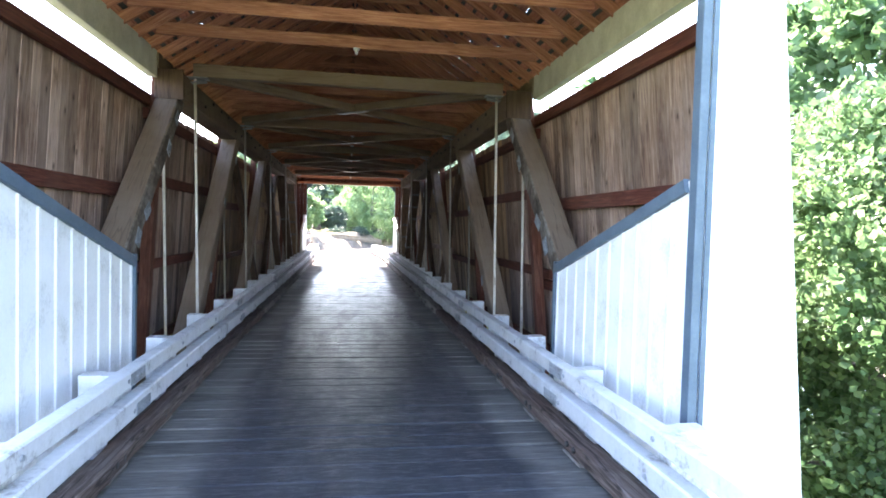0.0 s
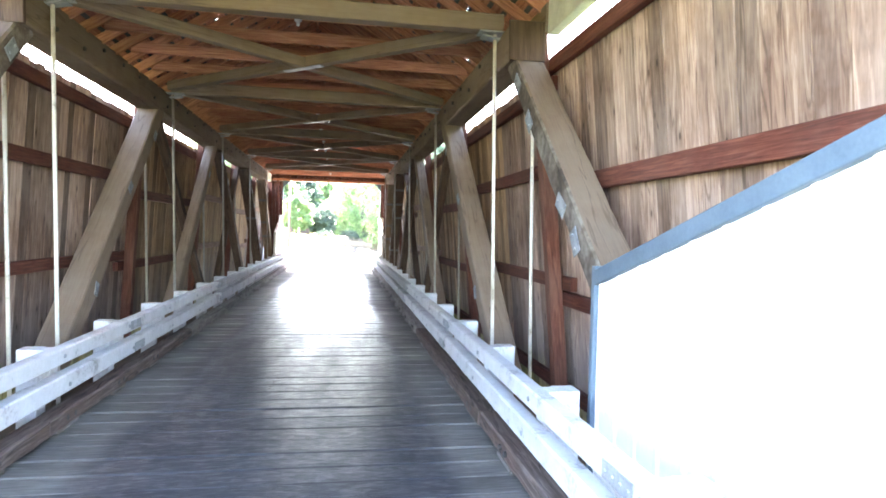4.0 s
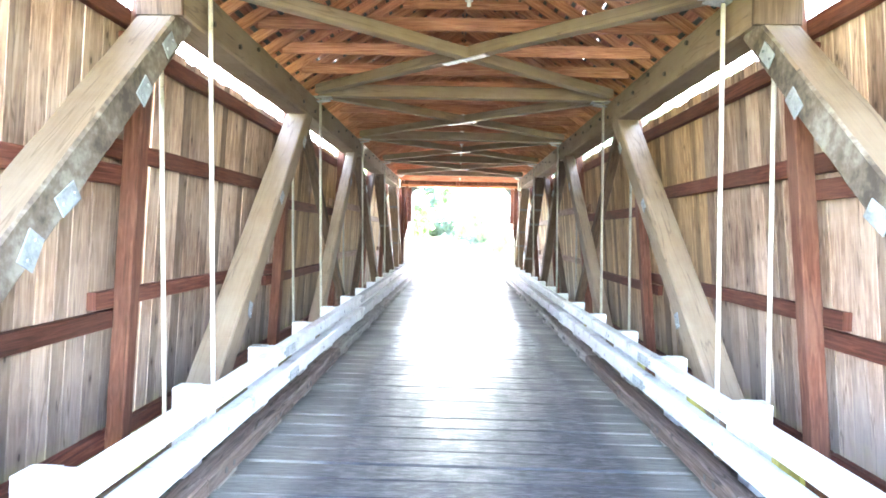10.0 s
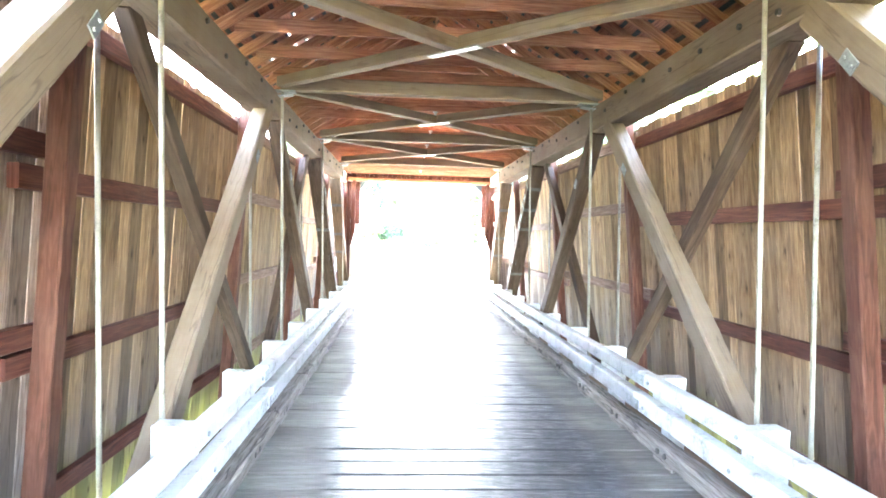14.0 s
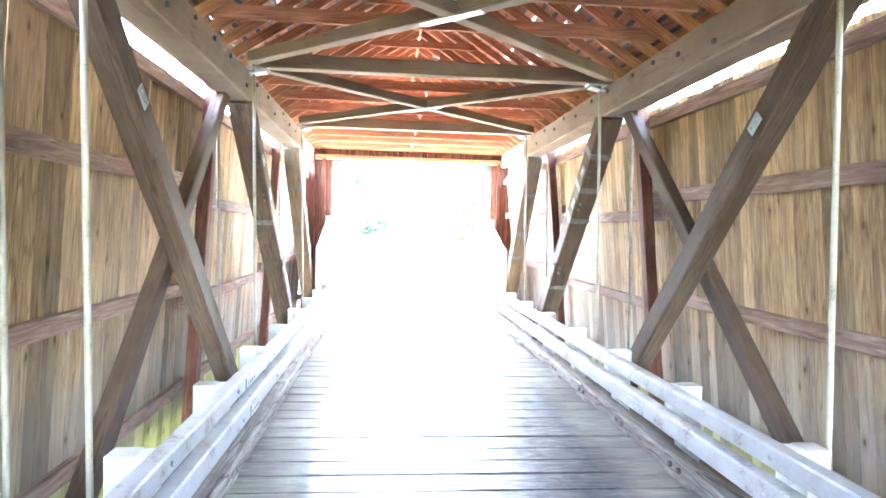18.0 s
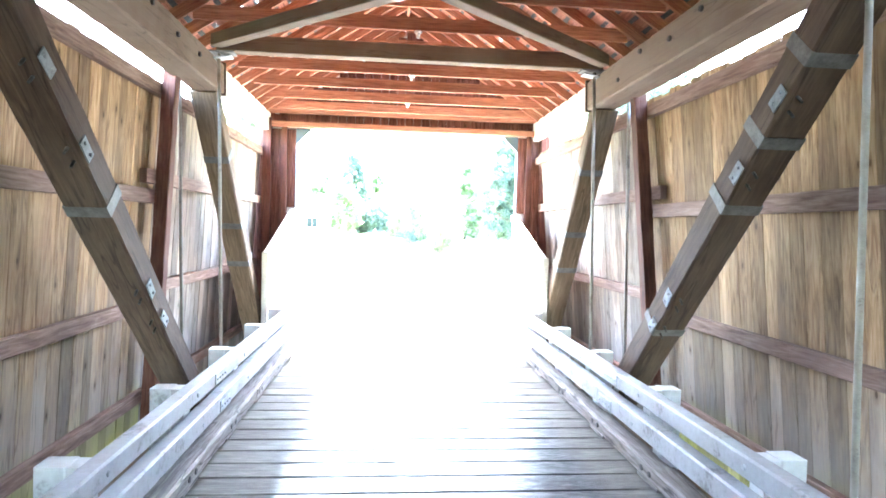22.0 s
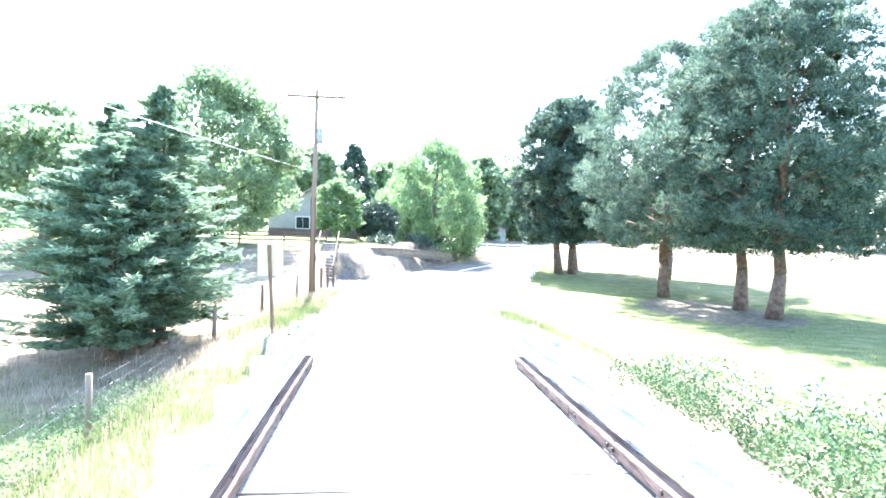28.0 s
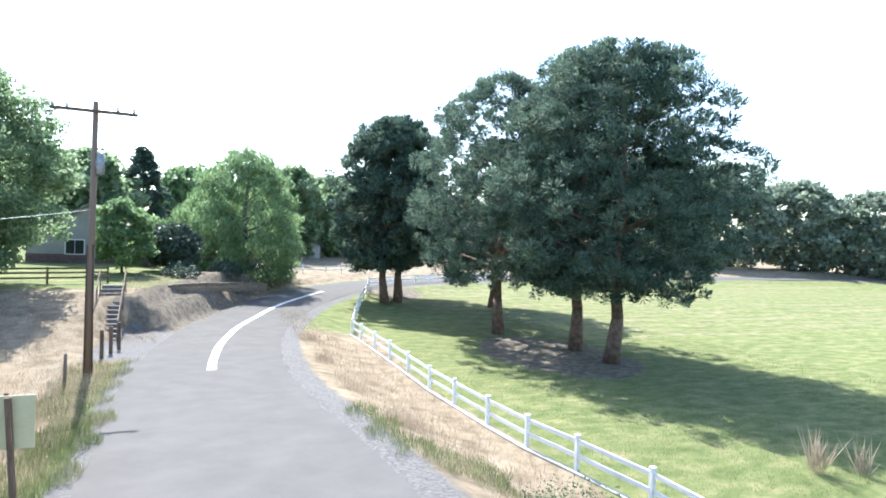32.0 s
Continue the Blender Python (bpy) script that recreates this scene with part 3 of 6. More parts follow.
# ---- trusses ----
def truss(name, s, side):
    t = thing(name, "weathered grey-brown timber truss with pale steel rods standing beside the deck", "bridge truss")
    xi, xo = 2.82, 3.24
    xm = (xi + xo) / 2
    part("upper_chord", beam_bm((s * xm, NODES[0] - 0.5, 4.605), (s * xm, NODES[-1] + 0.55, 4.605), xo - xi, 0.45, ch=0.02, hew=0.005), TIMBER, t)
    part("lower_chord", beam_bm((s * (xm + 0.02), ENDS[0] - 0.6, -0.36), (s * (xm + 0.02), ENDS[1] + 0.6, -0.36), xo - xi, 0.42), TIMBER, t)

    def diagonal(nm, y_top, y_bot, x0, x1, h, zt=4.44, zb=-0.14, mt=TIMBER):
        d = part(nm, beam_bm((s * (x0 + x1) / 2, y_bot, zb), (s * (x0 + x1) / 2, y_top, zt), x1 - x0, h, (0, 0, 1), 0.022, 0.004), mt, t)
        if nm == "end_post" and y_top < 20:
            # the face towards the deck is stained and flaking
            d.data.materials.append(STAINEDTIMBER)
            for p in d.data.polygons:
                if p.center.x * s < x0 + 0.012:
                    p.material_index = 1
        return d

    def plate(parent, y, z, ang, w=0.30, h=0.14, x=xi, nm="steel_plate"):
        """A bolted plate on the inner face of a timber."""
        bm = bmesh.new()
        beam(bm, (-w / 2, 0, 0), (w / 2, 0, 0), h, 0.012, (0, 0, 1), 0.003)
        for dx in (-w * 0.3, w * 0.3):
            tube(bm, (dx, 0, 0.0), (dx, 0, 0.022), 0.018, 0.016, 6)
        ob = part(nm, bm, PLATESTEEL, parent, "pale galvanised bolted plate")
        m = Matrix.Translation((s * (x - 0.018), y, z)) @ Matrix(((0, 0, -s, 0), (math.cos(ang), -math.sin(ang), 0, 0), (math.sin(ang), math.cos(ang), 0, 0), (0, 0, 0, 1)))
        ob.matrix_basis = m
        return ob

    def band(parent, y, z, ang, x0, x1, h):
        """A steel strap wrapped round a timber."""
        bm = bmesh.new()
        c, sn = math.cos(ang), math.sin(ang)
        e = 0.004
        beam(bm, (s * (x0 + x1) / 2, y - c * 0.06, z - sn * 0.06), (s * (x0 + x1) / 2, y + c * 0.06, z + sn * 0.06), x1 - x0 + 2 * e, h + 2 * e, (0, 0, 1), 0.004)
        return part("strap", bm, STRAPIRON, parent, "dull grey steel strap")

    spans = [(12.65, 7.85, "end_post", 2.89, 3.27, 0.30), (17.65, 12.75, "diagonal", xi, xo - 0.05, 0.32), (22.85, 17.95, "diagonal", xi, xi + 0.24, 0.30),
             (23.60, 28.15, "diagonal", xi, xi + 0.24, 0.30), (28.82, 33.47, "diagonal", xi, xo - 0.05, 0.32), (34.30, 37.85, "end_post", 2.89, 3.27, 0.30)]
    for i, (yt, yb, nm, x0, x1, h) in enumerate(spans):
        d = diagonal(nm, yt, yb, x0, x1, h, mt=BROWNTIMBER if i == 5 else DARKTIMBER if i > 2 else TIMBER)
        ang = math.atan2(4.58, yt - yb)
        up = 1 if yt > yb else -1
        for f, lift_, tilt in {0: ((0.495, -0.06, 0.3), (0.575, -0.065, -0.15), (0.80, -0.07, 0.15), (0.91, 0.0, 0.0)), 1: ((0.30, -0.06, 0.4), (0.62, 0.08, 0.0), (0.88, -0.08, 0.1)), 2: ((0.80, 0.0, 0.0),), 3: ((0.80, 0.0, 0.0),), 4: ((0.10, 0.085, 0.0), (0.34, 0.085, 0.1), (0.42, 0.085, -0.1), (0.70, 0.085, 0.0), (0.82, 0.085, 0.1)), 5: ()}[i]:
            # bolted plates, some towards the timber's edge
            y, z = yb + (yt - yb) * f, -0.14 + 4.58 * f
            plate(d, y - up * math.sin(ang) * lift_ * up, z + math.cos(ang) * lift_, ang + tilt, 0.25 if i == 0 else 0.20, 0.16 if i == 0 else 0.12, x0)
            if i == 4:
                for q in (-0.05, 0.05):
                    part("bolt", tube(bmesh.new(), (s * (x0 + 0.08), y + q - 0.10, z - q - 0.10), (s * (x0 + 0.08), y + q - 0.17, z - q - 0.17), 0.014, 0.012, 6), DARKIRON, d)
        for f in {4: (0.33, 0.64, 0.76, 0.88) if s > 0 else (0.60,), 5: (0.42, 0.57, 0.80)}.get(i, ()):
            band(d, yb + (yt - yb) * f, -0.14 + 4.58 * f, ang, x0, x1, h)
    for yt, yb in ((NODES[1] + 0.2, NODES[2] - 0.4), (NODES[3] - 0.2, NODES[2] + 0.4)):
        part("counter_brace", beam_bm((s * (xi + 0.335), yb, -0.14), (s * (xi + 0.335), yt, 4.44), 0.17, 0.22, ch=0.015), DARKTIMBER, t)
    for y0 in (NODES[0] - 0.56, NODES[-1] + 0.555):
        part("end_block", box_bm(s * 3.035 - 0.235, s * 3.035 + 0.235, y0, y0 + 0.055, 4.36, 4.86, 0.01), DARKTIMBER, t, "dark weathered block over the chord's end")
    for y in NODES:
        for x, top in ((2.745, 4.92), (3.29, 4.86)):
            bm = tube(bmesh.new(), (s * x, y, -0.75), (s * x, y, top), 0.024, 0.024, 10)
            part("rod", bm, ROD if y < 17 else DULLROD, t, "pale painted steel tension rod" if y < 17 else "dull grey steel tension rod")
        bm = bmesh.new()
        beam(bm, (s * 2.52, y, 4.845), (s * 2.90, y, 4.845), 0.24, 0.02, ch=0.004)
        beam(bm, (s * 2.56, y, 4.80), (s * 2.80, y, 4.76), 0.20, 0.018, ch=0.004)
        part("bracket", bm, STEEL, t, "galvanised angle bracket at the chord")
    for k in range(26):
        y = NODES[0] + 0.3 + k * 0.80 + rng.uniform(-0.15, 0.15)
        z = 4.635 + rng.choice((-0.09, 0.0, 0.09))
        part("bolt", tube(bmesh.new(), (s * (xi + 0.01), y, z), (s * (xi - 0.03), y, z), 0.036, 0.03, 6), DARKIRON, t)
    return t


sheared(truss("truss_west", -1, "west"))
sheared(truss("truss_east", 1, "east"))

# ---- overhead bracing between the upper chords ----
bracing = thing("overhead_bracing", "grey timber struts and crossed braces spanning between the two trusses", "bracing")
for y in NODES:
    part("strut", beam_bm((-2.80, y, 4.975), (2.80, y, 4.975), 0.20, 0.23), TIMBER, bracing)
for a, b in zip(NODES, NODES[1:]):
    m = (a + b) / 2
    part("brace", beam_bm((-2.78, a + 0.18, 4.965), (2.78, b - 0.18, 4.965), 0.17, 0.17), TIMBER, bracing)
    u = Vector((5.56, -(b - a - 0.36), 0)).normalized()
    for p in ((2.78, a + 0.18), (-2.78, b - 0.18)):
        q = Vector((0, m, 4.965)) + (Vector((p[0], p[1], 4.965)) - Vector((0, m, 4.965))).normalized() * 0.13
        part("brace", beam_bm((p[0], p[1], 4.965), q, 0.17, 0.17), TIMBER, bracing)
    part("splice_plate", beam_bm(Vector((0, m, 4.872)) - u * 0.42, Vector((0, m, 4.872)) + u * 0.42, 0.13, 0.014, ch=0.003), STEEL, bracing, "galvanised splice plate")

# ---- roof: rafters, ties, boards, shingles ----
RISE = 0.65
X_EAVE, Z_PLATE = 3.50, 5.10
roof_m = thing("roof", "gabled timber roof with reddish rafters under dark shingles", "roof", kind="structure")


def roof_z(x):
    return Z_PLATE + (3.30 - abs(x)) * RISE


sl = Vector((1, 0, -RISE)).normalized()
rafter_mesh = {}
for s in (-1, 1):
    bm = beam_bm((s * 0.03, 0, roof_z(0.03) + 0.06), (s * X_EAVE, 0, roof_z(X_EAVE) + 0.06), 0.05, 0.16, ch=0.004)
    rafter_mesh[s] = mesh_of("rafter", bm, ROOFWOOD)
n_raft = int((Y_FAR - Y_NEAR - 0.1) / 0.61)
for k in range(n_raft + 1):
    for s in (-1, 1):
        r = new("rafter", rafter_mesh[s])
        r.parent = roof_m
        r.location = (0, Y_NEAR + 0.22 + k * 0.61, 0)
part("ridge_board", beam_bm((0, Y_NEAR - 0.3, roof_z(0) + 0.06), (0, Y_FAR + 0.3, roof_z(0) + 0.06), 0.04, 0.22, ch=0.004), ROOFWOOD, roof_m)
tie_bm = beam_bm((-3.02, 0, 5.27), (3.02, 0, 5.27), 0.05, 0.19, ch=0.004)
tie_mesh = mesh_of("tie", tie_bm, ROOFWOOD)
collar_mesh = mesh_of("collar_tie", beam_bm((-1.15, 0, 6.46), (1.15, 0, 6.46), 0.045, 0.15, ch=0.004), ROOFWOOD)
for k in range(0, n_raft + 1, 2):
    y = Y_NEAR + 0.275 + k * 0.61
    if min(abs(y - n) for n in NODES) > 0.2:
        t_ = new("tie", tie_mesh)
        t_.parent, t_.location = roof_m, (0, y, 0)
    c_ = new("collar_tie", collar_mesh)
    c_.parent, c_.location = roof_m, (0, y + 0.004, 0)
for s in (-1, 1):
    for nm, mt, y0, y1, lab in (("plate", CREAM, Y_NEAR + 0.02, NODES[0] - 0.58, "cream painted wall plate"), ("plate", TIMBER, NODES[0] - 0.5, NODES[-1] + 0.52, ""), ("plate", CREAM, NODES[-1] + 0.54, Y_FAR - 0.02, "cream painted wall plate")):
        z0 = 4.70 if mt is CREAM else 4.84
        part(nm, box_bm(s * 3.33 - 0.075, s * 3.33 + 0.075, y0, y1, z0, 5.14), mt, roof_m, lab)
    # skip boards over the rafters, running the length of the roof
    nrow = 17
    for i in range(nrow):
        x = 0.14 + i * (X_EAVE - 0.1) / nrow
        z = roof_z(x) + 0.06 + 0.085 / sl.x + 0.012
        bm = bmesh.new()
        y = Y_NEAR - 0.42
        while y < Y_FAR + 0.42:
            ln = rng.choice((2.4, 3.05, 3.66, 4.27))
            y2 = min(Y_FAR + 0.44, y + ln)
            beam(bm, (s * x, y, z), (s * x, y2 - 0.006, z), 0.165 + rng.uniform(-0.012, 0.012), 0.022, (s * RISE, 0, 1), 0.003)
            y = y2
        part("roof_board", bm, SHEATH, roof_m)
    zt = 0.06 + 0.085 / sl.x + 0.06
    bm = bmesh.new()
    step = (X_EAVE - 0.1) / nrow
    # courses that leave thin slits of daylight here and there over the gaps between the boards
    for i in range(nrow):
        x0 = 0.14 + (i - 0.5) * step if i else 0.0
        x1 = 0.14 + (i + 0.5) * step if i < nrow - 1 else X_EAVE + 0.1
        y = Y_NEAR - 0.45
        while y < Y_FAR + 0.45:
            y2 = min(Y_FAR + 0.45, y + rng.uniform(1.0, 3.4))
            slit = 0.003 if rng.random() < 0.4 and i > 0 else -0.01
            xa, xb = x0 + slit, x1
            beam(bm, (s * (xa + xb) / 2, y, roof_z((xa + xb) / 2) + zt), (s * (xa + xb) / 2, y2 + 0.002, roof_z((xa + xb) / 2) + zt), (xb - xa) / sl.x, 0.03, (s * RISE, 0, 1), 0.002)
            y = y2
    part("shingles", bm, SHINGLE, roof_m)

# ---- portals ----
def portal(name, y_out, y_in, xo, label):
    """Facade with a tall opening whose upper corners are cut off; gabled top, legs battered outwards."""
    p = thing(name, label, "portal wall", kind="structure")
    zt, c, zb = 4.79, 0.36, -1.4
    apex = roof_z(0) + 0.16
    xe = 3.72
    outline = [(-4.12, zb), (-3.55, 4.98), (0, apex), (3.55, 4.98), (4.12, zb), (xo, zb), (xo, zt - c), (xo - c, zt), (-xo + c, zt), (-xo, zt - c), (-xo, zb)]
    part("facade", prism(bmesh.new(), outline, y_out, y_in), WHITE, p)
    return p


pn = portal("portal_near", Y_NEAR - 0.06, Y_NEAR + 0.04, 2.95, "white painted gabled portal facade with grey-blue trim round the opening")
pf = portal("portal_far", Y_FAR + 0.06, Y_FAR + 0.16, 2.76, "gabled portal facade, white outside, dark red boards inside")
for s in (-1, 1):
    part("jamb_trim", box_bm(s * 2.965 - 0.025, s * 2.965 + 0.025, Y_NEAR - 0.085, Y_NEAR - 0.062, -0.3, 4.5), BLUE, pn, "grey-blue trim board")
    part("jamb_reveal", box_bm(s * 2.897 - 0.042, s * 2.897 + 0.042, Y_NEAR - 0.061, Y_NEAR + 0.058, -0.3, 4.45), BLUE, pn, "grey-blue reveal board")
    part("jamb_post", box_bm(s * 3.02 - 0.06, s * 3.02 + 0.06, Y_FAR - 0.16, Y_FAR - 0.04, -0.5, 5.0), REDWOOD, pf)
    part("jamb_post", box_bm(s * 3.42 - 0.1, s * 3.42 + 0.1, Y_FAR - 0.24, Y_FAR - 0.04, -0.6, 5.0), REDWOOD, pf)
    part("jamb_post", box_bm(s * 3.42 - 0.1, s * 3.42 + 0.1, Y_NEAR + 0.06, Y_NEAR + 0.26, -0.6, 5.0), REDWOOD, pn)
    for k in range(5 if s < 0 else 4):
        x = s * (2.86 + k * 0.2)
        part("board", box_bm(x - 0.097, x + 0.097, Y_FAR + 0.005, Y_FAR + 0.055, -0.9 if k else 2.86, 4.78), GABLE, pf)
    part("jamb_lining", box_bm(s * 2.752 - 0.008, s * 2.752 + 0.008, Y_FAR - 0.03, Y_FAR + 0.17, 2.83, 4.42, 0.002), BLUE, pf, "grey-blue jamb lining")
    part("knee_board", prism(bmesh.new(), [(s * 2.755, 4.79), (s * 2.755, 4.40), (s * 2.37, 4.79)], Y_FAR - 0.03, Y_FAR + 0.05), BLUE, pf)
for y0, y1, par in ((Y_FAR - 0.20, Y_FAR - 0.02, pf), (Y_NEAR + 0.06, Y_NEAR + 0.24, pn)):
    part("header", box_bm(-3.5, 3.5, y0, y1, 4.80, 4.93), ROOFWOOD, par)
    part("header", box_bm(-3.5, 3.5, y0 + 0.06, y1 - 0.02, 5.14, 5.32), ROOFWOOD, par)
for k in range(-17, 18):
    x = k * 0.205
    top = roof_z(x) + 0.02
    if top - 4.95 > 0.05:
        part("board", box_bm(x - 0.1, x + 0.1, Y_FAR + 0.0, Y_FAR + 0.055, 4.81, top), GABLE, pf)
        part("board", box_bm(x - 0.1, x + 0.1, Y_NEAR + 0.045, Y_NEAR + 0.06, 4.81, top), GABLE, pn)
pf.location.x = 0.12       # the far opening sits a little east, like the rails

# ---- white wing panels inside each portal ----
def wing(name, s, x, y_in, y_out, label, capmat):
    w = thing(name, label, "wing panel")
    z_in, z_out, zb = 1.84, 2.80, -0.35
    d = 1 if y_out > y_in else -1
    n = 10
    step = (y_out - y_in) / n

    def ztop(y):
        return z_in + (z_out - z_in) * (y - y_in) / (y_out - y_in)
    for i in range(n):
        a, b = y_in + step * i, y_in + step * (i + 1) - 0.003 * d
        bm = bmesh.new()
        # one corrugated board: flat with a raised rib at its edge
        prof = [(a, 0.0), (a, 0.030), (a + 0.010 * d, 0.031), (a + 0.028 * d, 0.043), (a + 0.060 * d, 0.043), (a + 0.080 * d, 0.031), (b, 0.030), (b, 0.0)]
        low = [bm.verts.new((s * (x - th), y, zb)) for y, th in prof]
        top = [bm.verts.new((s * (x - th), y, ztop(y))) for y, th in prof]
        for q in range(8):
            bm.faces.new((low[q], low[(q + 1) % 8], top[(q + 1) % 8], top[q]))
        bm.faces.new(low)
        bm.faces.new(top)
        bmesh.ops.recalc_face_normals(bm, faces=bm.faces[:])
        part("board", bm, WHITE, w)
    part("cap", beam_bm((s * (x - 0.01), y_in - 0.02 * d, z_in - 0.05), (s * (x - 0.01), y_out - 0.03 * d, z_out - 0.05), 0.13, 0.125, ch=0.006), capmat, w, "painted sloping cap board")
    part("end_trim", box_bm(s * (x - 0.01) - 0.06, s * (x - 0.01) + 0.06, min(y_in, y_in - 0.07 * d), max(y_in, y_in - 0.07 * d), zb, z_in + 0.05), capmat, w, "painted end trim")
    part("backing", box_bm(s * (x + 0.012) - 0.01, s * (x + 0.012) + 0.01, min(y_in, y_out) + 0.02, max(y_in, y_out) - 0.02, zb, z_in - 0.05), KERBWOOD, w)
    return w


for s in (-1, 1):
    wing("wing_panel", s, 2.77 if s < 0 else 2.90, 9.66, Y_NEAR + 0.06, "white ribbed wing panel with a sloping grey-blue cap", BLUE)
    wing("wing_panel", s, 2.70 if s < 0 else 2.84, 36.86, Y_FAR + 0.04, "white ribbed wing panel with a worn pale cap", CREAM)

# ---- side walls: girts and posts; the walls lean out towards the bottom ----
WALLS = {}
BATTER = 0.074


def lean_x(x, z):
    """Where the wall that stands at x at a height of 2 m comes to at z."""
    return x + (2.0 - z) * BATTER


for s, nm in ((-1, "wall_west"), (1, "wall_east")):
    w = thing(nm, "tall wall of weathered brown vertical boards on dark red girts", "wall", kind="structure")
    WALLS[s] = w
    posts = [n - 0.42 for n in NODES]
    for y in posts:
        part("post", beam_bm((s * lean_x(3.43, -0.85) + rack(-0.85), y, -0.85), (s * lean_x(3.43, 4.75) + rack(4.75), y, 4.75), 0.18, 0.18, (0, 1, 0), 0.012, 0.006), POSTRED, w)
    bays = [Y_NEAR + 0.1] + posts + [Y_FAR - 0.05]
    for i, (a, b) in enumerate(zip(bays, bays[1:])):
        hi = 0.26 if i % 2 else 0.0
        for z, h in (((4.34, 4.11, 4.11, 4.20, 4.20, 4.20)[i], 0.19), (2.77 + hi, 0.20), (1.31 + hi * 0.8, 0.18), (0.06, 0.18)):
            e = 0.38 if 1 < z < 4 else 0.12 if z > 4 else -0.03
            part("girt", box_bm(s * lean_x(3.565, z) + rack(z) - 0.045, s * lean_x(3.565, z) + rack(z) + 0.045, max(Y_NEAR + 0.08, a - (e if i else 0)), min(Y_FAR - 0.02, b + (e if i < 5 else 0)) - (0.004 if z > 4 else 0), z - h / 2, z + h / 2 - (0.003 * i)), GREYRED if i > 2 else REDWOOD, w)

# ---- guard rails: white timber rails on posts, along the deck and the approaches ----
RAIL_Y0, RAIL_Y1 = -5.0, 53.9


def off(y):
    return SHIFT + bend(y)


for s, nm in ((-1, "guard_rail"), (1, "guard_rail")):
    g = thing(nm, "white painted timber guard rail with two rails on square posts", "guard rail", group="guard rails")
    cuts = [RAIL_Y0, 2.1, 8.1, 14.0, 19.9, 25.8, 31.8, 37.7, 40.0, 45.5, 49.7, RAIL_Y1]
    for a, b in zip(cuts, cuts[1:]):
        for x, z, w, h in ((2.32, 0.728, 0.15, 0.17), (2.265, 0.452, 0.15, 0.20)):
            j = rng.uniform(-0.006, 0.006)
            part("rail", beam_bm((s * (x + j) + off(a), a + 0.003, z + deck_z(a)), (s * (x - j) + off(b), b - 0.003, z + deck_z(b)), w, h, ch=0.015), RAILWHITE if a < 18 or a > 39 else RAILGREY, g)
    y = 9.71 - 1.968 * 7
    while y < RAIL_Y1:
        z, o = deck_z(y), off(y)
        post = part("post", box_bm(o + s * 2.57 - 0.10, o + s * 2.57 + 0.10, y, y + 0.2, z - 0.75, z + 0.812, 0.01), RAILWHITE, g)
        for zz in (0.728, 0.43):
            part("bolt", tube(bmesh.new(), (o + s * 2.255, y + 0.1, z + zz), (o + s * (2.180 if zz < 0.6 else 2.232), y + 0.1, z + zz), 0.026, 0.022, 8), STEEL, g)
        part("block", box_bm(o + s * 2.415 - 0.068, o + s * 2.415 + 0.068, y + 0.01, y + 0.19, z + 0.28, z + 0.806, 0.006), RAILWHITE, g)
        y += 1.968 if y < 17.0 else 1.905
    for y in cuts[1:-4]:
        for x, z in ((2.237, 0.728), (2.182, 0.43)):
            o = off(y)
            bm = beam_bm((o + s * x, y - 0.2, z + deck_z(y)), (o + s * x, y + 0.2, z + deck_z(y)), 0.012, 0.12, ch=0.003)
            for q in (-0.15, -0.05, 0.05, 0.15):
                tube(bm, (o + s * x, y + q, z + deck_z(y)), (o + s * (x - 0.018), y + q, z + deck_z(y)), 0.014, 0.012, 6)
            part("splice_plate", bm, STEEL, g, "bolted steel splice plate")

# ---- kerbs along the deck ----
for s in (-1, 1):
    k_ = thing("kerb", "bolted grey timber kerb along the deck edge, scarred and splintered", "kerb", group="kerbs", kind="structure")
    cuts = [RAIL_Y0, 0.4, 5.9, 11.2, 16.8, 22.1, 27.7, 33.2, 38.6, 40.0, 45.5, 49.6, 53.5]
    for a, b in zip(cuts, cuts[1:]):
        j = rng.uniform(-0.012, 0.012)
        part("timber", beam_bm((s * (2.245 + j) + off(a), a + 0.004, 0.125 + deck_z(a)), (s * (2.245 + j) + off(b), b - 0.004, 0.125 + deck_z(b)), 0.21, 0.165, ch=0.02, hew=0.008), KERBBROWN if b < 20 or a > 39 else KERBWOOD, k_)
    y = RAIL_Y0 + 0.5
    while y < 52.9:
        z, o = deck_z(y), off(y)
        part("block", box_bm(o + s * 2.25 - 0.1, o + s * 2.25 + 0.1, y, y + 0.45, z + 0.002, z + 0.043), KERBWOOD, k_)
        for q in (0.14, 0.32):
            part("bolt", tube(bmesh.new(), (o + s * 2.150, y + q, z + 0.125), (o + s * 2.126, y + q, z + 0.125), 0.034, 0.03, 8), DARKIRON, k_)
        y += 1.45

# ---- floor beams under the deck ----
under = thing("floor_beams", "dark timber floor beams carrying the deck", "floor beams", kind="structure")
for k in range(35):
    y = RAIL_Y0 + k * 1.74
    hw = 3.2 if y < 44 else 2.55
    part("floor_beam", box_bm(bend(y) - hw, bend(y) + hw, y - 0.12, y + 0.12, -0.9 + deck_z(y), -0.56 + deck_z(y)), KERBWOOD, under)
for x in (-2.2, -1.1, 0, 1.1, 2.2):
    part("stringer", beam_bm((x, RAIL_Y0, -0.33), (x, 40.0, -0.33), 0.16, 0.44), KERBWOOD, under)
    part("stringer", beam_bm((x, 40.0, -0.36), (x + bend(56.0), 56.0, -0.36 + deck_z(56.0)), 0.16, 0.44), KERBWOOD, under)
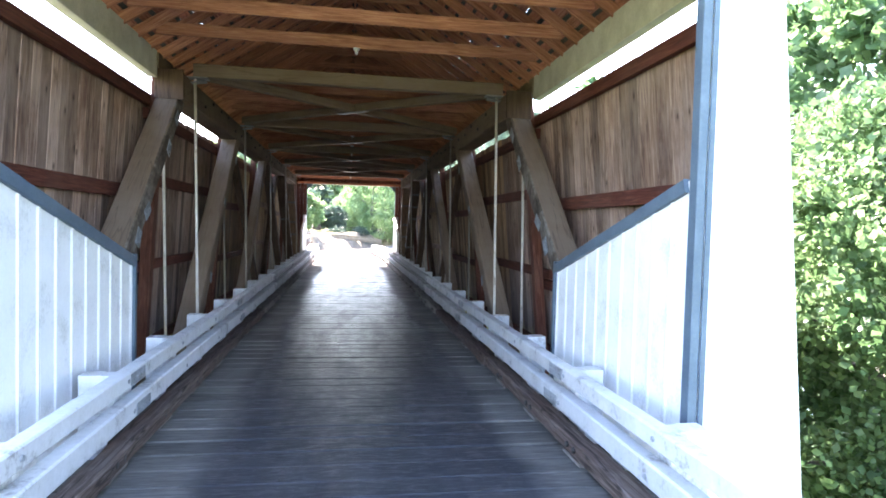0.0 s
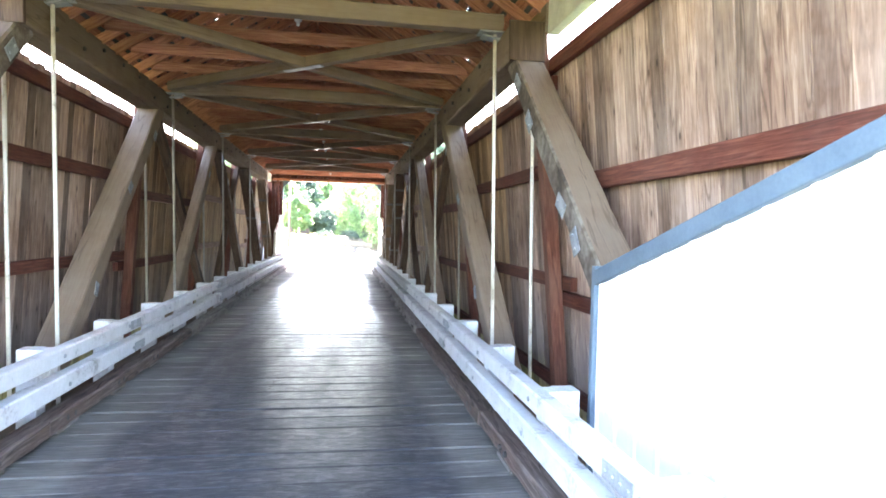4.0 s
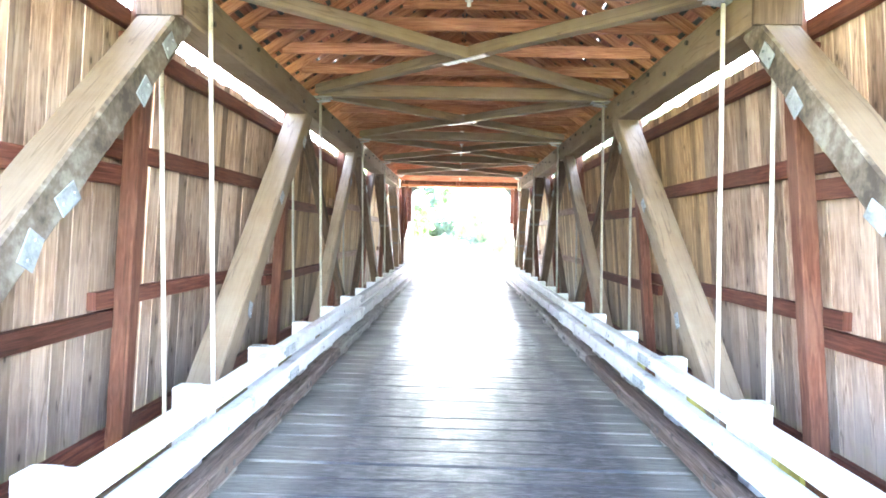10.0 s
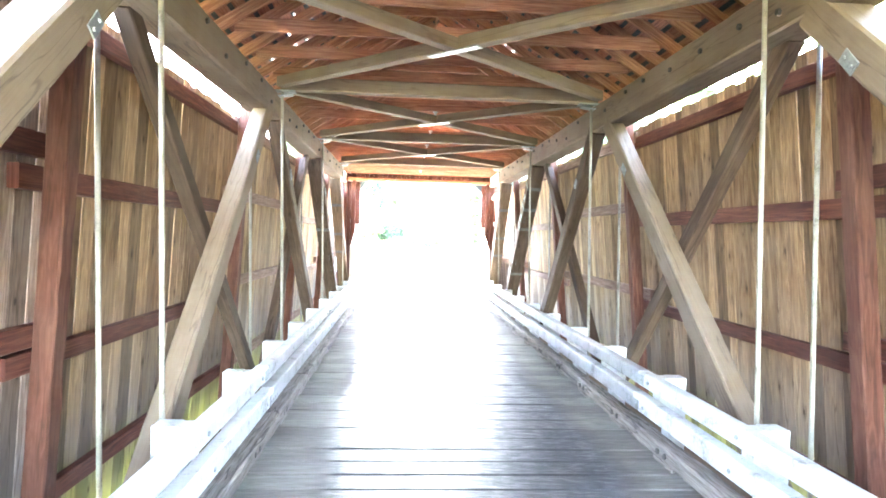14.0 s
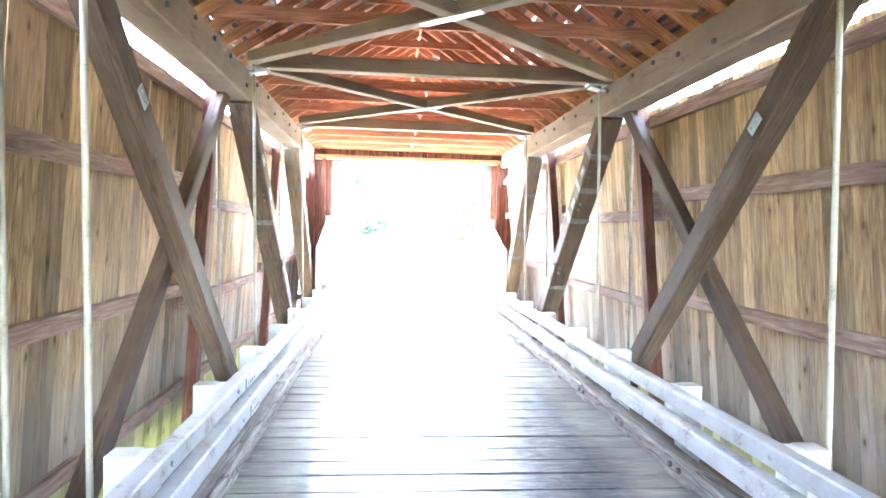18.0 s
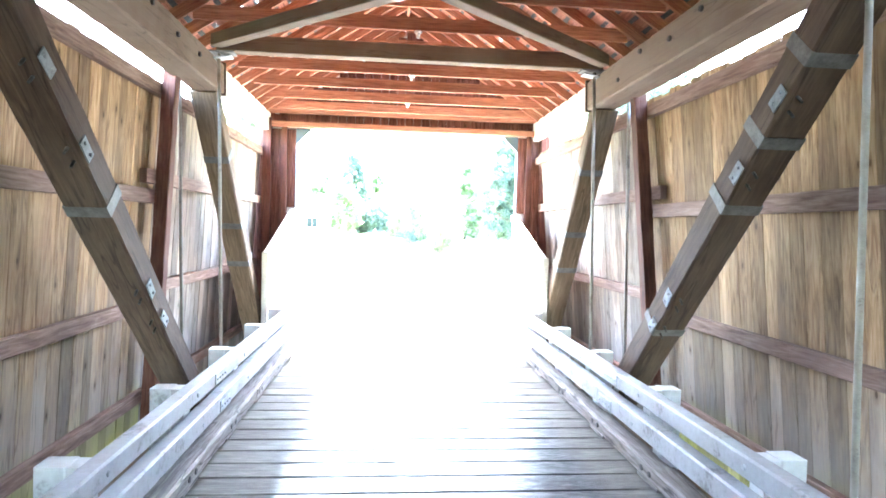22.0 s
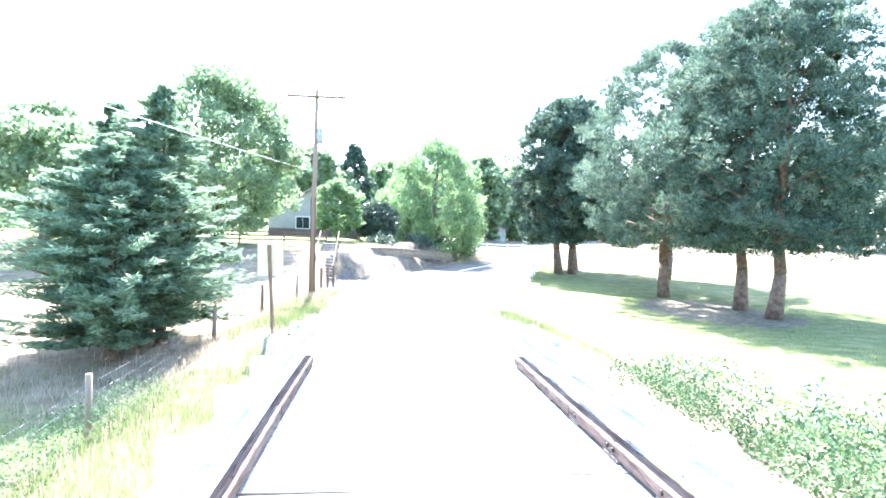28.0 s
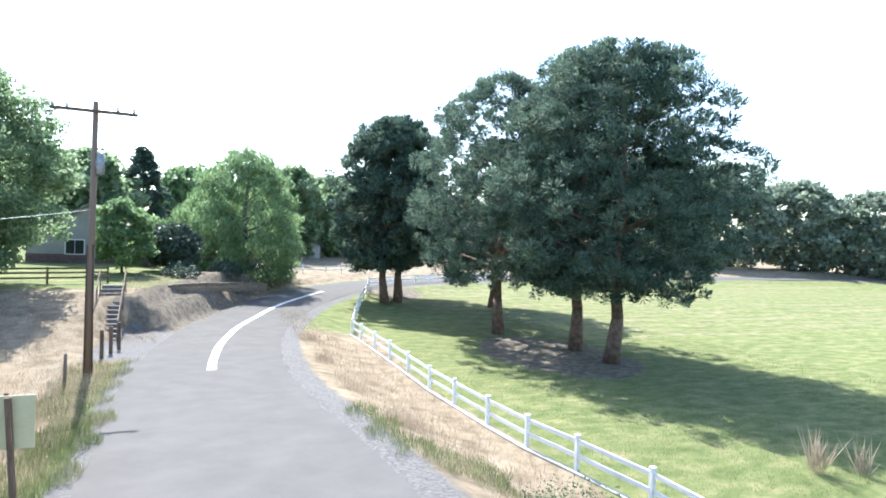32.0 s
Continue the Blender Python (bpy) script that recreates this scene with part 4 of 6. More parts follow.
# unseen sheets added under the planks so that no light shows through the joints
part("subfloor", box_bm(SHIFT - 2.6, SHIFT + 2.6, RAIL_Y0, 39.9, -0.108, -0.096), KERBBROWN, under, "dark boards added under the deck planks to block light from below")
part("subfloor", box_bm(SHIFT - 2.5, SHIFT + 2.3, 39.92, 45.4, -0.13, -0.115), KERBBROWN, under, "dark boards added under the deck planks to block light from below")
part("subfloor", beam_bm((SHIFT - 0.33, 45.5, -0.12 + deck_z(45.5)), (SHIFT - 0.38, 55.9, -0.12 + deck_z(55.9)), 4.8, 0.016), KERBBROWN, under, "dark boards added under the deck planks to block light from below")
for y in (4.2, 42.0):
    part("abutment", box_bm(-4.2, 4.2, y - 0.7, y + 0.7, -6.0, -0.92 + deck_z(y)), CONCRETE, under, "plain concrete abutment")


# porcelain lampholders under the roof ties
for k in range(0, n_raft + 1, 4):
    y = Y_NEAR + 0.275 + k * 0.61
    lh = thing("lampholder", "small white porcelain lampholder under a roof tie", "lamp holder", (0.02, y, 5.175), group="lampholders")
    bm = tube(bmesh.new(), (0, 0, 0), (0, 0, -0.03), 0.055, 0.05, 12)
    part("base", bm, WHITE, lh)
    part("socket", tube(bmesh.new(), (0, 0, -0.03), (0, 0, -0.095), 0.03, 0.024, 10), WHITE, lh)

# ---- ground ----
ROAD = [(-0.85, 55.95), (-1.1, 62), (-1.5, 69), (-1.55, 76), (-0.9, 83.4), (0.7, 91.5), (3.8, 100.5), (7.2, 107.2), (11.2, 113.5), (17.5, 119.6), (27, 125.2), (43, 130.5), (82, 136), (164, 144)]


def smooth(a, b, v):
    t = min(1.0, max(0.0, (v - a) / (b - a)))
    return t * t * (3 - 2 * t)


SITE_YAW, SITE_PITCH, SITE_ROLL = -1.9, 0.02304, 0.00873   # the far bank is laid out turned from the bridge's line


def land_deck(y):
    return -0.059 * max(0.0, y - 40.0)


def land_bend(y):
    return -0.053 * max(0.0, y - 40.0)


def site_rise(x, y):
    """The land's fall towards the river and across the road."""
    return SITE_PITCH * min(160.0, max(0.0, y - 40.0)) - SITE_ROLL * min(150.0, max(-150.0, x)) * smooth(38, 46, y)


def to_world(x, y):
    """A place of the far bank's plan on the bridge's axes; this side of the river nothing turns."""
    t = radians(SITE_YAW) * smooth(15, 38, y)
    return x * math.cos(t) - (y - 40) * math.sin(t) + 0.04 * smooth(15, 38, y), x * math.sin(t) + (y - 40) * math.cos(t) + 40


def road_z(y):
    up = 0.30 * (1 - smooth(58, 72, y)) * smooth(55.4, 57.0, y)
    if y < 57:
        return land_deck(y) + up
    return land_deck(57) + up - 2.0 * (1 - (1 - min(1.0, (y - 57) / 38)) ** 1.25)


def road_pts(n=14):
    pts = [Vector((x, y)) for x, y in ROAD]
    out = []
    for i in range(len(pts) - 1):
        p0, p1, p2, p3 = pts[max(0, i - 1)], pts[i], pts[i + 1], pts[min(len(pts) - 1, i + 2)]
        for k in range(n):
            t = k / n
            out.append(0.5 * (2 * p1 + (p2 - p0) * t + (2 * p0 - 5 * p1 + 4 * p2 - p3) * t * t + (3 * p1 - p0 - 3 * p2 + p3) * t ** 3))
    out.append(pts[-1])
    return out


RP = road_pts()
RPA = np.array([(p.x, p.y) for p in RP])


def road_dist(x, y):
    """Signed distance from the road's middle, + to the east, and the road's y there."""
    if y < 55.95:
        return x - land_bend(y), y
    d = RPA - (x, y)
    k = int((d * d).sum(1).argmin())
    a, b = RPA[max(0, k - 1)], RPA[min(len(RPA) - 1, k + 1)]
    t = b - a
    c = t[0] * (y - RPA[k][1]) - t[1] * (x - RPA[k][0])
    dist = math.hypot(*(d[k]))
    return (-dist if c > 0 else dist), RPA[k][1]


def ground_z(x, y):
    d, ry = road_dist(x, y)
    rz = road_z(ry)
    # open land: field to the east, meadow to the west rising to the house
    n = noise.noise((x * 0.09, y * 0.09, 0.3)) * 0.22 + noise.noise((x * 0.4, y * 0.4, 1.3)) * 0.05
    if d > 0:
        base = -2.60 - 0.85 * smooth(60, 92, y) + 0.012 * max(0, d - 12) * 0.4
        w0, w1 = 3.7, 8.6
    else:
        base = -2.1 - 0.35 * smooth(62, 74, y) + 2.05 * smooth(76, 91, y + min(0, (x + 8)) * 0.15) + 0.35 * smooth(-14, -40, x)
        base -= 2.1 * smooth(103, 121, y) * smooth(-10, -3, x)
        w0, w1 = 4.0, 7.2
        if y > 78:
            w0, w1 = 5.4, 7.6
        if y > 87.5:
            # gravel berm below the retaining wall
            f = smooth(87.5, 88.6, y)
            rz += (max(rz, -1.35) - rz) * f * smooth(3.5, 4.9, -d) * (1 - smooth(100, 108, y))
            w0, w1 = 5.3, 5.9
    k = smooth(w0, w1, abs(d))
    z = rz * (1 - k) + (base + n) * k
    if abs(d) < 4.2:
        z = rz - 0.03
    # river channel under the bridge
    c = smooth(3, 12, y) * (1 - smooth(30, 44.5, y))
    if y < 12:
        land = (-0.75 if abs(x) < 5 else -1.2 - 0.3 * smooth(5, 12, abs(x))) + n
        if y < -5 and abs(x) < 4:
            land = -0.12
        z = land
    elif y < 46:
        z = z if abs(x) > 3 else z - 1.2
    z = z * (1 - c) + (-6.0 + n) * c
    if 30 < y < 56.2:
        # the bank falls away under the approach
        k = smooth(3.0, 5.6, abs(x - land_bend(y)))
        z = min(z, (land_deck(y) - 1.1 + 0.6 * smooth(51.0, 55.0, y)) * (1 - k) + z * k)
    return z + site_rise(x, y)


def spaced(lo, hi, near_lo, near_hi, step):
    v = list(np.arange(near_lo, near_hi + 0.01, step))
    s, a = step, near_hi
    while a < hi:
        s *= 1.25
        a += s
        v.append(a)
    s, a = step, near_lo
    while a > lo:
        s *= 1.25
        a -= s
        v.insert(0, a)
    return v


gx, gy = spaced(-1500, 1500, -24, 34, 0.55), spaced(-1500, 2500, 38, 118, 0.6)
plan = [(x, y) for y in gy for x in gx]
verts = [(*to_world(x, y), ground_z(x, y)) for x, y in plan]
nx = len(gx)
faces = [(j * nx + i, j * nx + i + 1, (j + 1) * nx + i + 1, (j + 1) * nx + i) for j in range(len(gy) - 1) for i in range(nx - 1)]


def ground_material():
    """Turf, straw, gravel and bare soil, chosen by a painted zone map of the land."""
    m, nt, lk, bs = shader("ground_cover")
    at = nt.new("ShaderNodeVertexColor")
    at.layer_name = "zone"
    sep = nt.new("ShaderNodeSeparateColor")
    lk.new(at.outputs["Color"], sep.inputs[0])
    tc = nt.new("ShaderNodeTexCoord")

    def mott(scale, stops, detail=6.0, stretch=(1, 1, 1)):
        mp = node(nt, "ShaderNodeMapping", Scale=stretch)
        lk.new(tc.outputs["Object"], mp.inputs[0])
        n = node(nt, "ShaderNodeTexNoise", Scale=scale, Detail=detail, Roughness=0.68)
        lk.new(mp.outputs[0], n.inputs["Vector"])
        r = ramp_node(nt, stops)
        lk.new(n.outputs["Fac"], r.inputs[0])
        return r.outputs[0]
    green = mott(1.3, [(0.3, (0.08, 0.108, 0.038)), (0.5, (0.148, 0.172, 0.066)), (0.74, (0.28, 0.25, 0.13))], 10.0, (0.6, 1.1, 1))
    straw = mott(1.1, [(0.3, (0.12, 0.095, 0.062)), (0.5, (0.24, 0.19, 0.13)), (0.75, (0.36, 0.30, 0.215))], 9.0)
    gravel = mott(9.0, [(0.3, (0.085, 0.08, 0.077)), (0.5, (0.15, 0.143, 0.137)), (0.75, (0.25, 0.24, 0.225))], 8.0)
    soil = mott(2.4, [(0.3, (0.075, 0.063, 0.05)), (0.5, (0.16, 0.135, 0.105)), (0.75, (0.30, 0.26, 0.20))], 9.0)
    br = node(nt, "ShaderNodeTexNoise", Scale=1.7, Detail=7.0, Roughness=0.7)
    lk.new(tc.outputs["Object"], br.inputs["Vector"])

    def mask(sock):
        a = nt.new("ShaderNodeMath")
        a.operation = "MULTIPLY_ADD"
        a.inputs[1].default_value = 0.9
        lk.new(br.outputs["Fac"], a.inputs[0])
        b = nt.new("ShaderNodeMath")
        b.operation = "SUBTRACT"
        b.inputs[1].default_value = 0.45
        lk.new(sock, a.inputs[2])
        lk.new(a.outputs[0], b.inputs[0])
        r = nt.new("ShaderNodeMapRange")
        r.inputs["From Min"].default_value, r.inputs["From Max"].default_value = 0.35, 0.65
        lk.new(b.outputs[0], r.inputs["Value"])
        return r.outputs[0]
    c = mix_node(nt, lk, mask(sep.outputs[0]), green, straw)
    c = mix_node(nt, lk, mask(sep.outputs[1]), c, gravel)
    c = mix_node(nt, lk, mask(sep.outputs[2]), c, soil)
    lk.new(c, bs.inputs["Base Color"])
    bs.inputs["Roughness"].default_value = 0.95
    bs.inputs["Specular IOR Level"].default_value = 0.1
    fn = node(nt, "ShaderNodeTexNoise", Scale=22.0, Detail=5.0, Roughness=0.7)
    lk.new(tc.outputs["Object"], fn.inputs["Vector"])
    bump_to(nt, lk, bs, fn.outputs["Fac"], 0.9, 0.05)
    return m


def zone(x, y):
    d, ry = road_dist(x, y)
    a = abs(d)
    straw = gravel = soil = 0.0
    if y > 40:
        gravel = 1 - smooth(3.4 if d < 0 else 3.9, 4.2 if d < 0 else 4.9, a - (2.2 if 78 < y < 88 and d < 0 else 0)) if y > 53 else 0.0
        if d > 0:
            straw = smooth(3.9, 4.6, d) * (1 - smooth(9.3, 10.6, d)) * (1 - 0.8 * smooth(84, 92, y))
            if math.hypot((x - 19.3) / 4.5, (y - 79.6) / 7) < 1 or math.hypot(x - 17.8, (y - 114.6) / 1.5) < 4:
                soil = 0.75
            if x > 13 and 84 < y < 130:
                straw = max(straw, 0.30 + 0.24 * (math.sin(y * 2.3 + x * 0.05 + 1.5 * math.sin(x * 0.3)) > 0.6) * smooth(13, 20, x))
            if y > 135 and x > 40:
                soil = 0.8 if y < 165 else 0.0
                straw = 0.6
        else:
            straw = (0.35 + 0.55 * smooth(53, 58, y)) * smooth(3.6, 4.6, -d)
            if y > 91 and x < -3.8:
                straw = 0.25 * smooth(-18, -40, x)
            if 87.8 < y < 110 and -6.2 < d < -3.3:
                soil, gravel = 0.85, 0.35
    if 4 < y < 44:
        soil = max(soil, smooth(4, 10, y) * (1 - smooth(38, 44, y)) * 0.8)
    return straw, gravel, soil


gme = mesh_from("ground", verts, faces, ground_material(), True)
za = gme.color_attributes.new("zone", "FLOAT_COLOR", "POINT")
za.data.foreach_set("color", [c for v in plan for c in (*zone(*v), 1.0)])
ground = tagged(new("ground", gme), "dry summer grassland with mown lawn, straw verge and a river channel", "ground", kind="structure")

bm = bmesh.new()
wv = [bm.verts.new(c) for c in ((-400, -2, -4.6), (400, -2, -4.6), (400, 48, -4.6), (-400, 48, -4.6))]
bm.faces.new(wv)
tagged(part("water", bm, WATER), "shallow dark river sliding under the bridge", "water", kind="structure")

# road ribbon
FIXED = set(scene.objects)
def ribbon(name, pts, off0, off1, lift, material):
    vs, fs = [], []
    for i, p in enumerate(pts):
        a, b = pts[max(0, i - 1)], pts[min(len(pts) - 1, i + 1)]
        t = (b - a).normalized()
        nrm = Vector((t.y, -t.x))
        ragged = 0.16 if off1 > 1 else 0.03
        for s_, o in ((1, off0), (0, (off0 + off1) / 2), (-1, off1)):
            q = p + nrm * (o + s_ * ragged * noise.noise((p.x + 7 * s_, p.y * 0.9, 2.0)))
            vs.append((q.x, q.y, road_z(p.y) + site_rise(q.x, q.y) + lift - 0.006 * abs(o)))
    for i in range(len(pts) - 1):
        for k in (0, 1):
            fs.append((i * 3 + k, i * 3 + k + 1, i * 3 + k + 4, i * 3 + k + 3))
    return mesh_from(name, vs, fs, material, True)


def finer(pts):
    """Points every third of a metre along the near road, so that its edge can be ragged."""
    out = []
    for a, b in zip(pts, pts[1:]):
        n = max(1, int((b - a).length / 0.35)) if a.y < 110 else 1
        out += [a.lerp(b, k / n) for k in range(n)]
    return out + [pts[-1]]


road = tagged(new("road", ribbon("road", finer([Vector((-0.92, 57.0))] + [p for p in RP if p.y > 57.2]), -3.3, 3.3, 0.014, ASPHALT)), "worn grey asphalt lane bending away between fields", "road", kind="structure")
k0 = min(range(len(RP)), key=lambda i: abs(RP[i].y - 74.65))
k1 = min(range(len(RP)), key=lambda i: abs(RP[i].y - 112))
tagged(new("road_line", ribbon("road_line", RP[k0:k1], -0.2, 0.2, 0.018, LINEPAINT)), "worn white centre line on the asphalt", "road marking", kind="structure")
near_pts = [Vector((0, y)) for y in range(-200, -4, 5)]
tagged(new("road_approach", ribbon("road_approach", near_pts, -3.0, 3.0, 0.0, ASPHALT)), "grey asphalt approach road leading up to the bridge", "road", kind="structure")


# ---- plants ----
def frames_for(n, seed):
    g = np.random.default_rng(seed)
    a = g.normal(size=(n, 3))
    a /= np.linalg.norm(a, axis=1, keepdims=True)
    b = np.cross(a, g.normal(size=(n, 3)))
    b /= np.linalg.norm(b, axis=1, keepdims=True)
    return g, a, b


def quads(name, c, a, b, la, lb, material):
    """Leaves: pointed quads at c, along a (length la) and b (width lb)."""
    n = len(c)
    la, lb = np.broadcast_to(np.asarray(la, float), (n,))[:, None], np.broadcast_to(np.asarray(lb, float), (n,))[:, None]
    v = np.stack([c - a * la * 0.5, c + b * lb * 0.5 + a * la * 0.08, c + a * la * 0.5, c - b * lb * 0.5 + a * la * 0.08], 1).reshape(-1, 3)
    me = bpy.data.meshes.new(name)
    me.vertices.add(n * 4)
    me.vertices.foreach_set("co", v.astype(np.float32).ravel())
    me.loops.add(n * 4)
    me.loops.foreach_set("vertex_index", np.arange(n * 4, dtype=np.int32))
    me.polygons.add(n)
    me.polygons.foreach_set("loop_start", np.arange(0, n * 4, 4, dtype=np.int32))
    me.update(calc_edges=True)
    me.materials.append(material)
    return me


def clumped(n_clump, per, radius, shape, seed, flat=0.8):
    """Leaf places in clumps: shape(g, n) gives the clump middles."""
    g = np.random.default_rng(seed)
    mid = shape(g, n_clump)
    r = radius * g.uniform(0.6, 1.35, (n_clump, 1))
    d = g.normal(size=(n_clump, per, 3))
    d /= np.linalg.norm(d, axis=2, keepdims=True)
    d *= g.uniform(0.25, 1.0, (n_clump, per, 1)) ** 0.6
    d[:, :, 2] *= flat
    return (mid[:, None, :] + d * r[:, None, :]).reshape(-1, 3), mid


def limbs(bm, base, top, r, targets, seed, n=8, low=0.12):
    """A tapered, slightly crooked trunk with limbs that reach for some of the clumps."""
    g = random.Random(seed)
    base, top = Vector(base), Vector(top)
    pts = [base]
    for k in range(1, 7):
        q = base.lerp(top, k / 6)
        pts.append(q + Vector((g.uniform(-1, 1), g.uniform(-1, 1), 0)) * 0.02 * (top - base).length * (0 if k == 6 else 1))
    for k in range(6):
        tube(bm, pts[k], pts[k + 1], r * (1 - k * 0.145) * (1.25 if k == 0 else 1), r * (1 - (k + 1) * 0.145), n)
    for tg in targets:
        tg = Vector(tg)
        f = min(0.95, max(low, (tg.z - base.z) / max(0.1, (top.z - base.z)) - g.uniform(0.08, 0.2)))
        k = min(5, int(f * 6))
        s0 = pts[k].lerp(pts[k + 1], f * 6 - k)
        m = s0.lerp(tg, 0.5) + Vector((0, 0, g.uniform(-0.05, 0.25)))
        rr = r * (1 - f) * 0.42 + 0.012
        tube(bm, s0, m, rr, rr * 0.65, 5)
        tube(bm, m, tg, rr * 0.65, rr * 0.22, 5)
    return bm


def tree(name, label, base, height, radius, crown0, material, bark, seed, n_clump=160, per=70, leaf=(0.22, 0.13), trunk_r=0.25, kind="round", clump_r=0.75, lean=(0, 0), limb_n=26, droop=0.0):
    x, y = base
    z = ground_z(x, y) - 0.06
    t = thing(name, label, "tree", (x, y, z))

    def shape(g, n):
        u = g.uniform(0, 1, n)
        ang = g.uniform(0, math.tau, n)
        if kind == "cone":
            h = crown0 + (height - crown0) * u ** 1.25
            rr = radius * (1 - (h - crown0) / (height - crown0)) ** 0.75 * g.uniform(0.35, 1.0, n) ** 0.55 + 0.1
        elif kind == "pine":
            h = crown0 + (height - crown0) * u
            f = (h - crown0) / (height - crown0)
            prof = np.where(f < 0.3, 0.62 + f * 1.27, np.sqrt(np.maximum(0.0, 1 - ((f - 0.3) / 0.72) ** 2)))
            rr = radius * prof * g.uniform(0.3, 1.0, n) ** 0.5
        else:
            f = u
            h = crown0 + (height - crown0) * f
            prof = np.sqrt(np.maximum(0.02, 1 - ((f - 0.45) / 0.56) ** 2))
            rr = radius * prof * g.uniform(0.3, 1.0, n) ** 0.5
        # lobes make the outline uneven
        rr *= 1 + 0.16 * np.sin(ang * 3 + seed) + 0.12 * np.sin(h * 1.7 + ang * 2 + seed * 2)
        return np.stack([rr * np.cos(ang) + lean[0] * h, rr * np.sin(ang) + lean[1] * h, h - droop * rr], 1)
    if kind == "cedar":
        # sprays fan out along drooping boughs with lifted tips
        g = np.random.default_rng(seed)
        u = g.uniform(0, 1, n_clump) ** 1.1
        ang = g.uniform(0, math.tau, n_clump)
        h0 = crown0 + (height - crown0) * u
        reach = (radius * (1 - u ** 1.9) ** 0.8 * np.minimum(1.0, 0.66 + 1.5 * u) * (0.8 + 0.2 * np.sin(ang * 4 + seed)) + 0.12) * (1 + 0.22 * np.sin(2 * ang + seed) + 0.16 * np.sin(6 * u + ang)) * g.uniform(0.5, 1.28, n_clump)
        f = g.uniform(0.12, 1.0, (n_clump, per)) ** 0.7
        out = np.stack([np.cos(ang), np.sin(ang), np.zeros(n_clump)], 1)
        sid = np.stack([-np.sin(ang), np.cos(ang), np.zeros(n_clump)], 1)
        wid = g.uniform(-1, 1, (n_clump, per)) * (0.09 + 0.34 * (1 - f)) * (0.35 + 0.4 * reach[:, None])
        sagz = 0.30 * reach[:, None] * (0.35 - f + 0.75 * f ** 3) + g.normal(0, 0.05, f.shape)
        c = (out[:, None] * (reach[:, None] * f)[..., None] + sid[:, None] * wid[..., None])
        c[:, :, 2] += h0[:, None] + sagz
        mid = np.stack([out[:, 0] * reach * 0.8, out[:, 1] * reach * 0.8, h0 - 0.06 * reach], 1)
        a = out[:, None] * np.ones_like(f)[..., None] + sid[:, None] * (np.sign(wid) * 0.75)[..., None] + g.normal(0, 0.33, (n_clump, per, 3))
        a[:, :, 2] += 0.12
        c, a = c.reshape(-1, 3), a.reshape(-1, 3)
        a /= np.linalg.norm(a, axis=1, keepdims=True)
        b = np.cross(a, np.array((0, 0, 1.0)) + 0.5 * g.normal(size=a.shape))
        b /= np.linalg.norm(b, axis=1, keepdims=True)
    else:
        c, mid = clumped(n_clump, per, clump_r, shape, seed, 0.75)
        g, a, b = frames_for(len(c), seed + 1)
    if kind == "pine":
        # needles stand out and up from each tuft's middle
        m = np.repeat(mid, per, 0)
        a = (c - m)
        a[:, 2] += 0.35 * clump_r
        a /= np.linalg.norm(a, axis=1, keepdims=True) + 1e-9
        b = np.cross(a, g.normal(size=a.shape))
        b /= np.linalg.norm(b, axis=1, keepdims=True)
    if kind == "cone":
        out = c.copy()
        out[:, 2] = -0.25 * np.linalg.norm(out[:, :2], axis=1)
        out /= np.linalg.norm(out, axis=1, keepdims=True) + 1e-9
        a = out + 0.55 * a
        a /= np.linalg.norm(a, axis=1, keepdims=True)
        b = np.cross(a, g.normal(size=a.shape))
        b /= np.linalg.norm(b, axis=1, keepdims=True)
    if droop:
        a[:, 2] -= 1.1
        a /= np.linalg.norm(a, axis=1, keepdims=True)
        b = np.cross(a, g.normal(size=a.shape))
        b /= np.linalg.norm(b, axis=1, keepdims=True)
    la = leaf[0] * g.uniform(0.6, 1.4, len(c))
    crown = new("crown", quads("crown", c, a, b, la, la * leaf[1] / leaf[0], material))
    crown.parent = t
    bm = limbs(bmesh.new(), (0, 0, 0), (lean[0] * height * 0.9, lean[1] * height * 0.9, height * 0.88), trunk_r, [tuple(m) for m in mid[:limb_n]], seed, 8, 0.3 if kind == "pine" else 0.12)
    part("trunk", bm, bark, t)
    return t


# far conifers and tall trees beside the road
PINES = [((19.3, 87.8), 19.6, 8.0, 4.0, 0.0), ((21.6, 80.6), 19.9, 6.5, 4.5, 0.0), ((21.3, 76.3), 19.3, 7.0, 4.1, 0.01), ((15.2, 105.8), 18.6, 5.6, 3.6, 0.0), ((16.9, 106.8), 19.4, 5.6, 3.8, 0.0), ((18.4, 111.4), 17.0, 5.4, 4.0, 0.0), ((25.6, 101.9), 17.0, 5.4, 4.0, 0.0)]
for i, (b, h, r, c0, ln) in enumerate(PINES):
    tree("pine_tree", "tall dense blue-green pine with a bare trunk on the lawn", b, h, r, c0, NEEDLE, BARK, 40 + i, 1350 if i < 3 else 480, 95, (0.29, 0.06) if i < 3 else (0.5, 0.1), 0.42, "pine", 0.52 if i < 3 else 0.62, (ln * 0.6, 0), 34)
for (x, y), h, r, c0, n, lab in (((-10.1, 59.7), 6.9, 3.3, 0.7, 600, "broad bushy green cedar beside the wire fence"), ((-9.5, 62.0), 8.9, 2.9, 0.8, 360, "tall feathery cedar with a thin pointed top"), ((-11.5, 62.8), 8.4, 2.8, 0.6, 330, "pointed dark green cedar at the meadow's edge")):
    tree("cedar_tree", lab, (x, y), h, r, c0, CEDAR, BARK, int(61 + h * 3), n, 130, (0.31, 0.05), 0.18, "cedar", 0.5, (0, 0), 46)
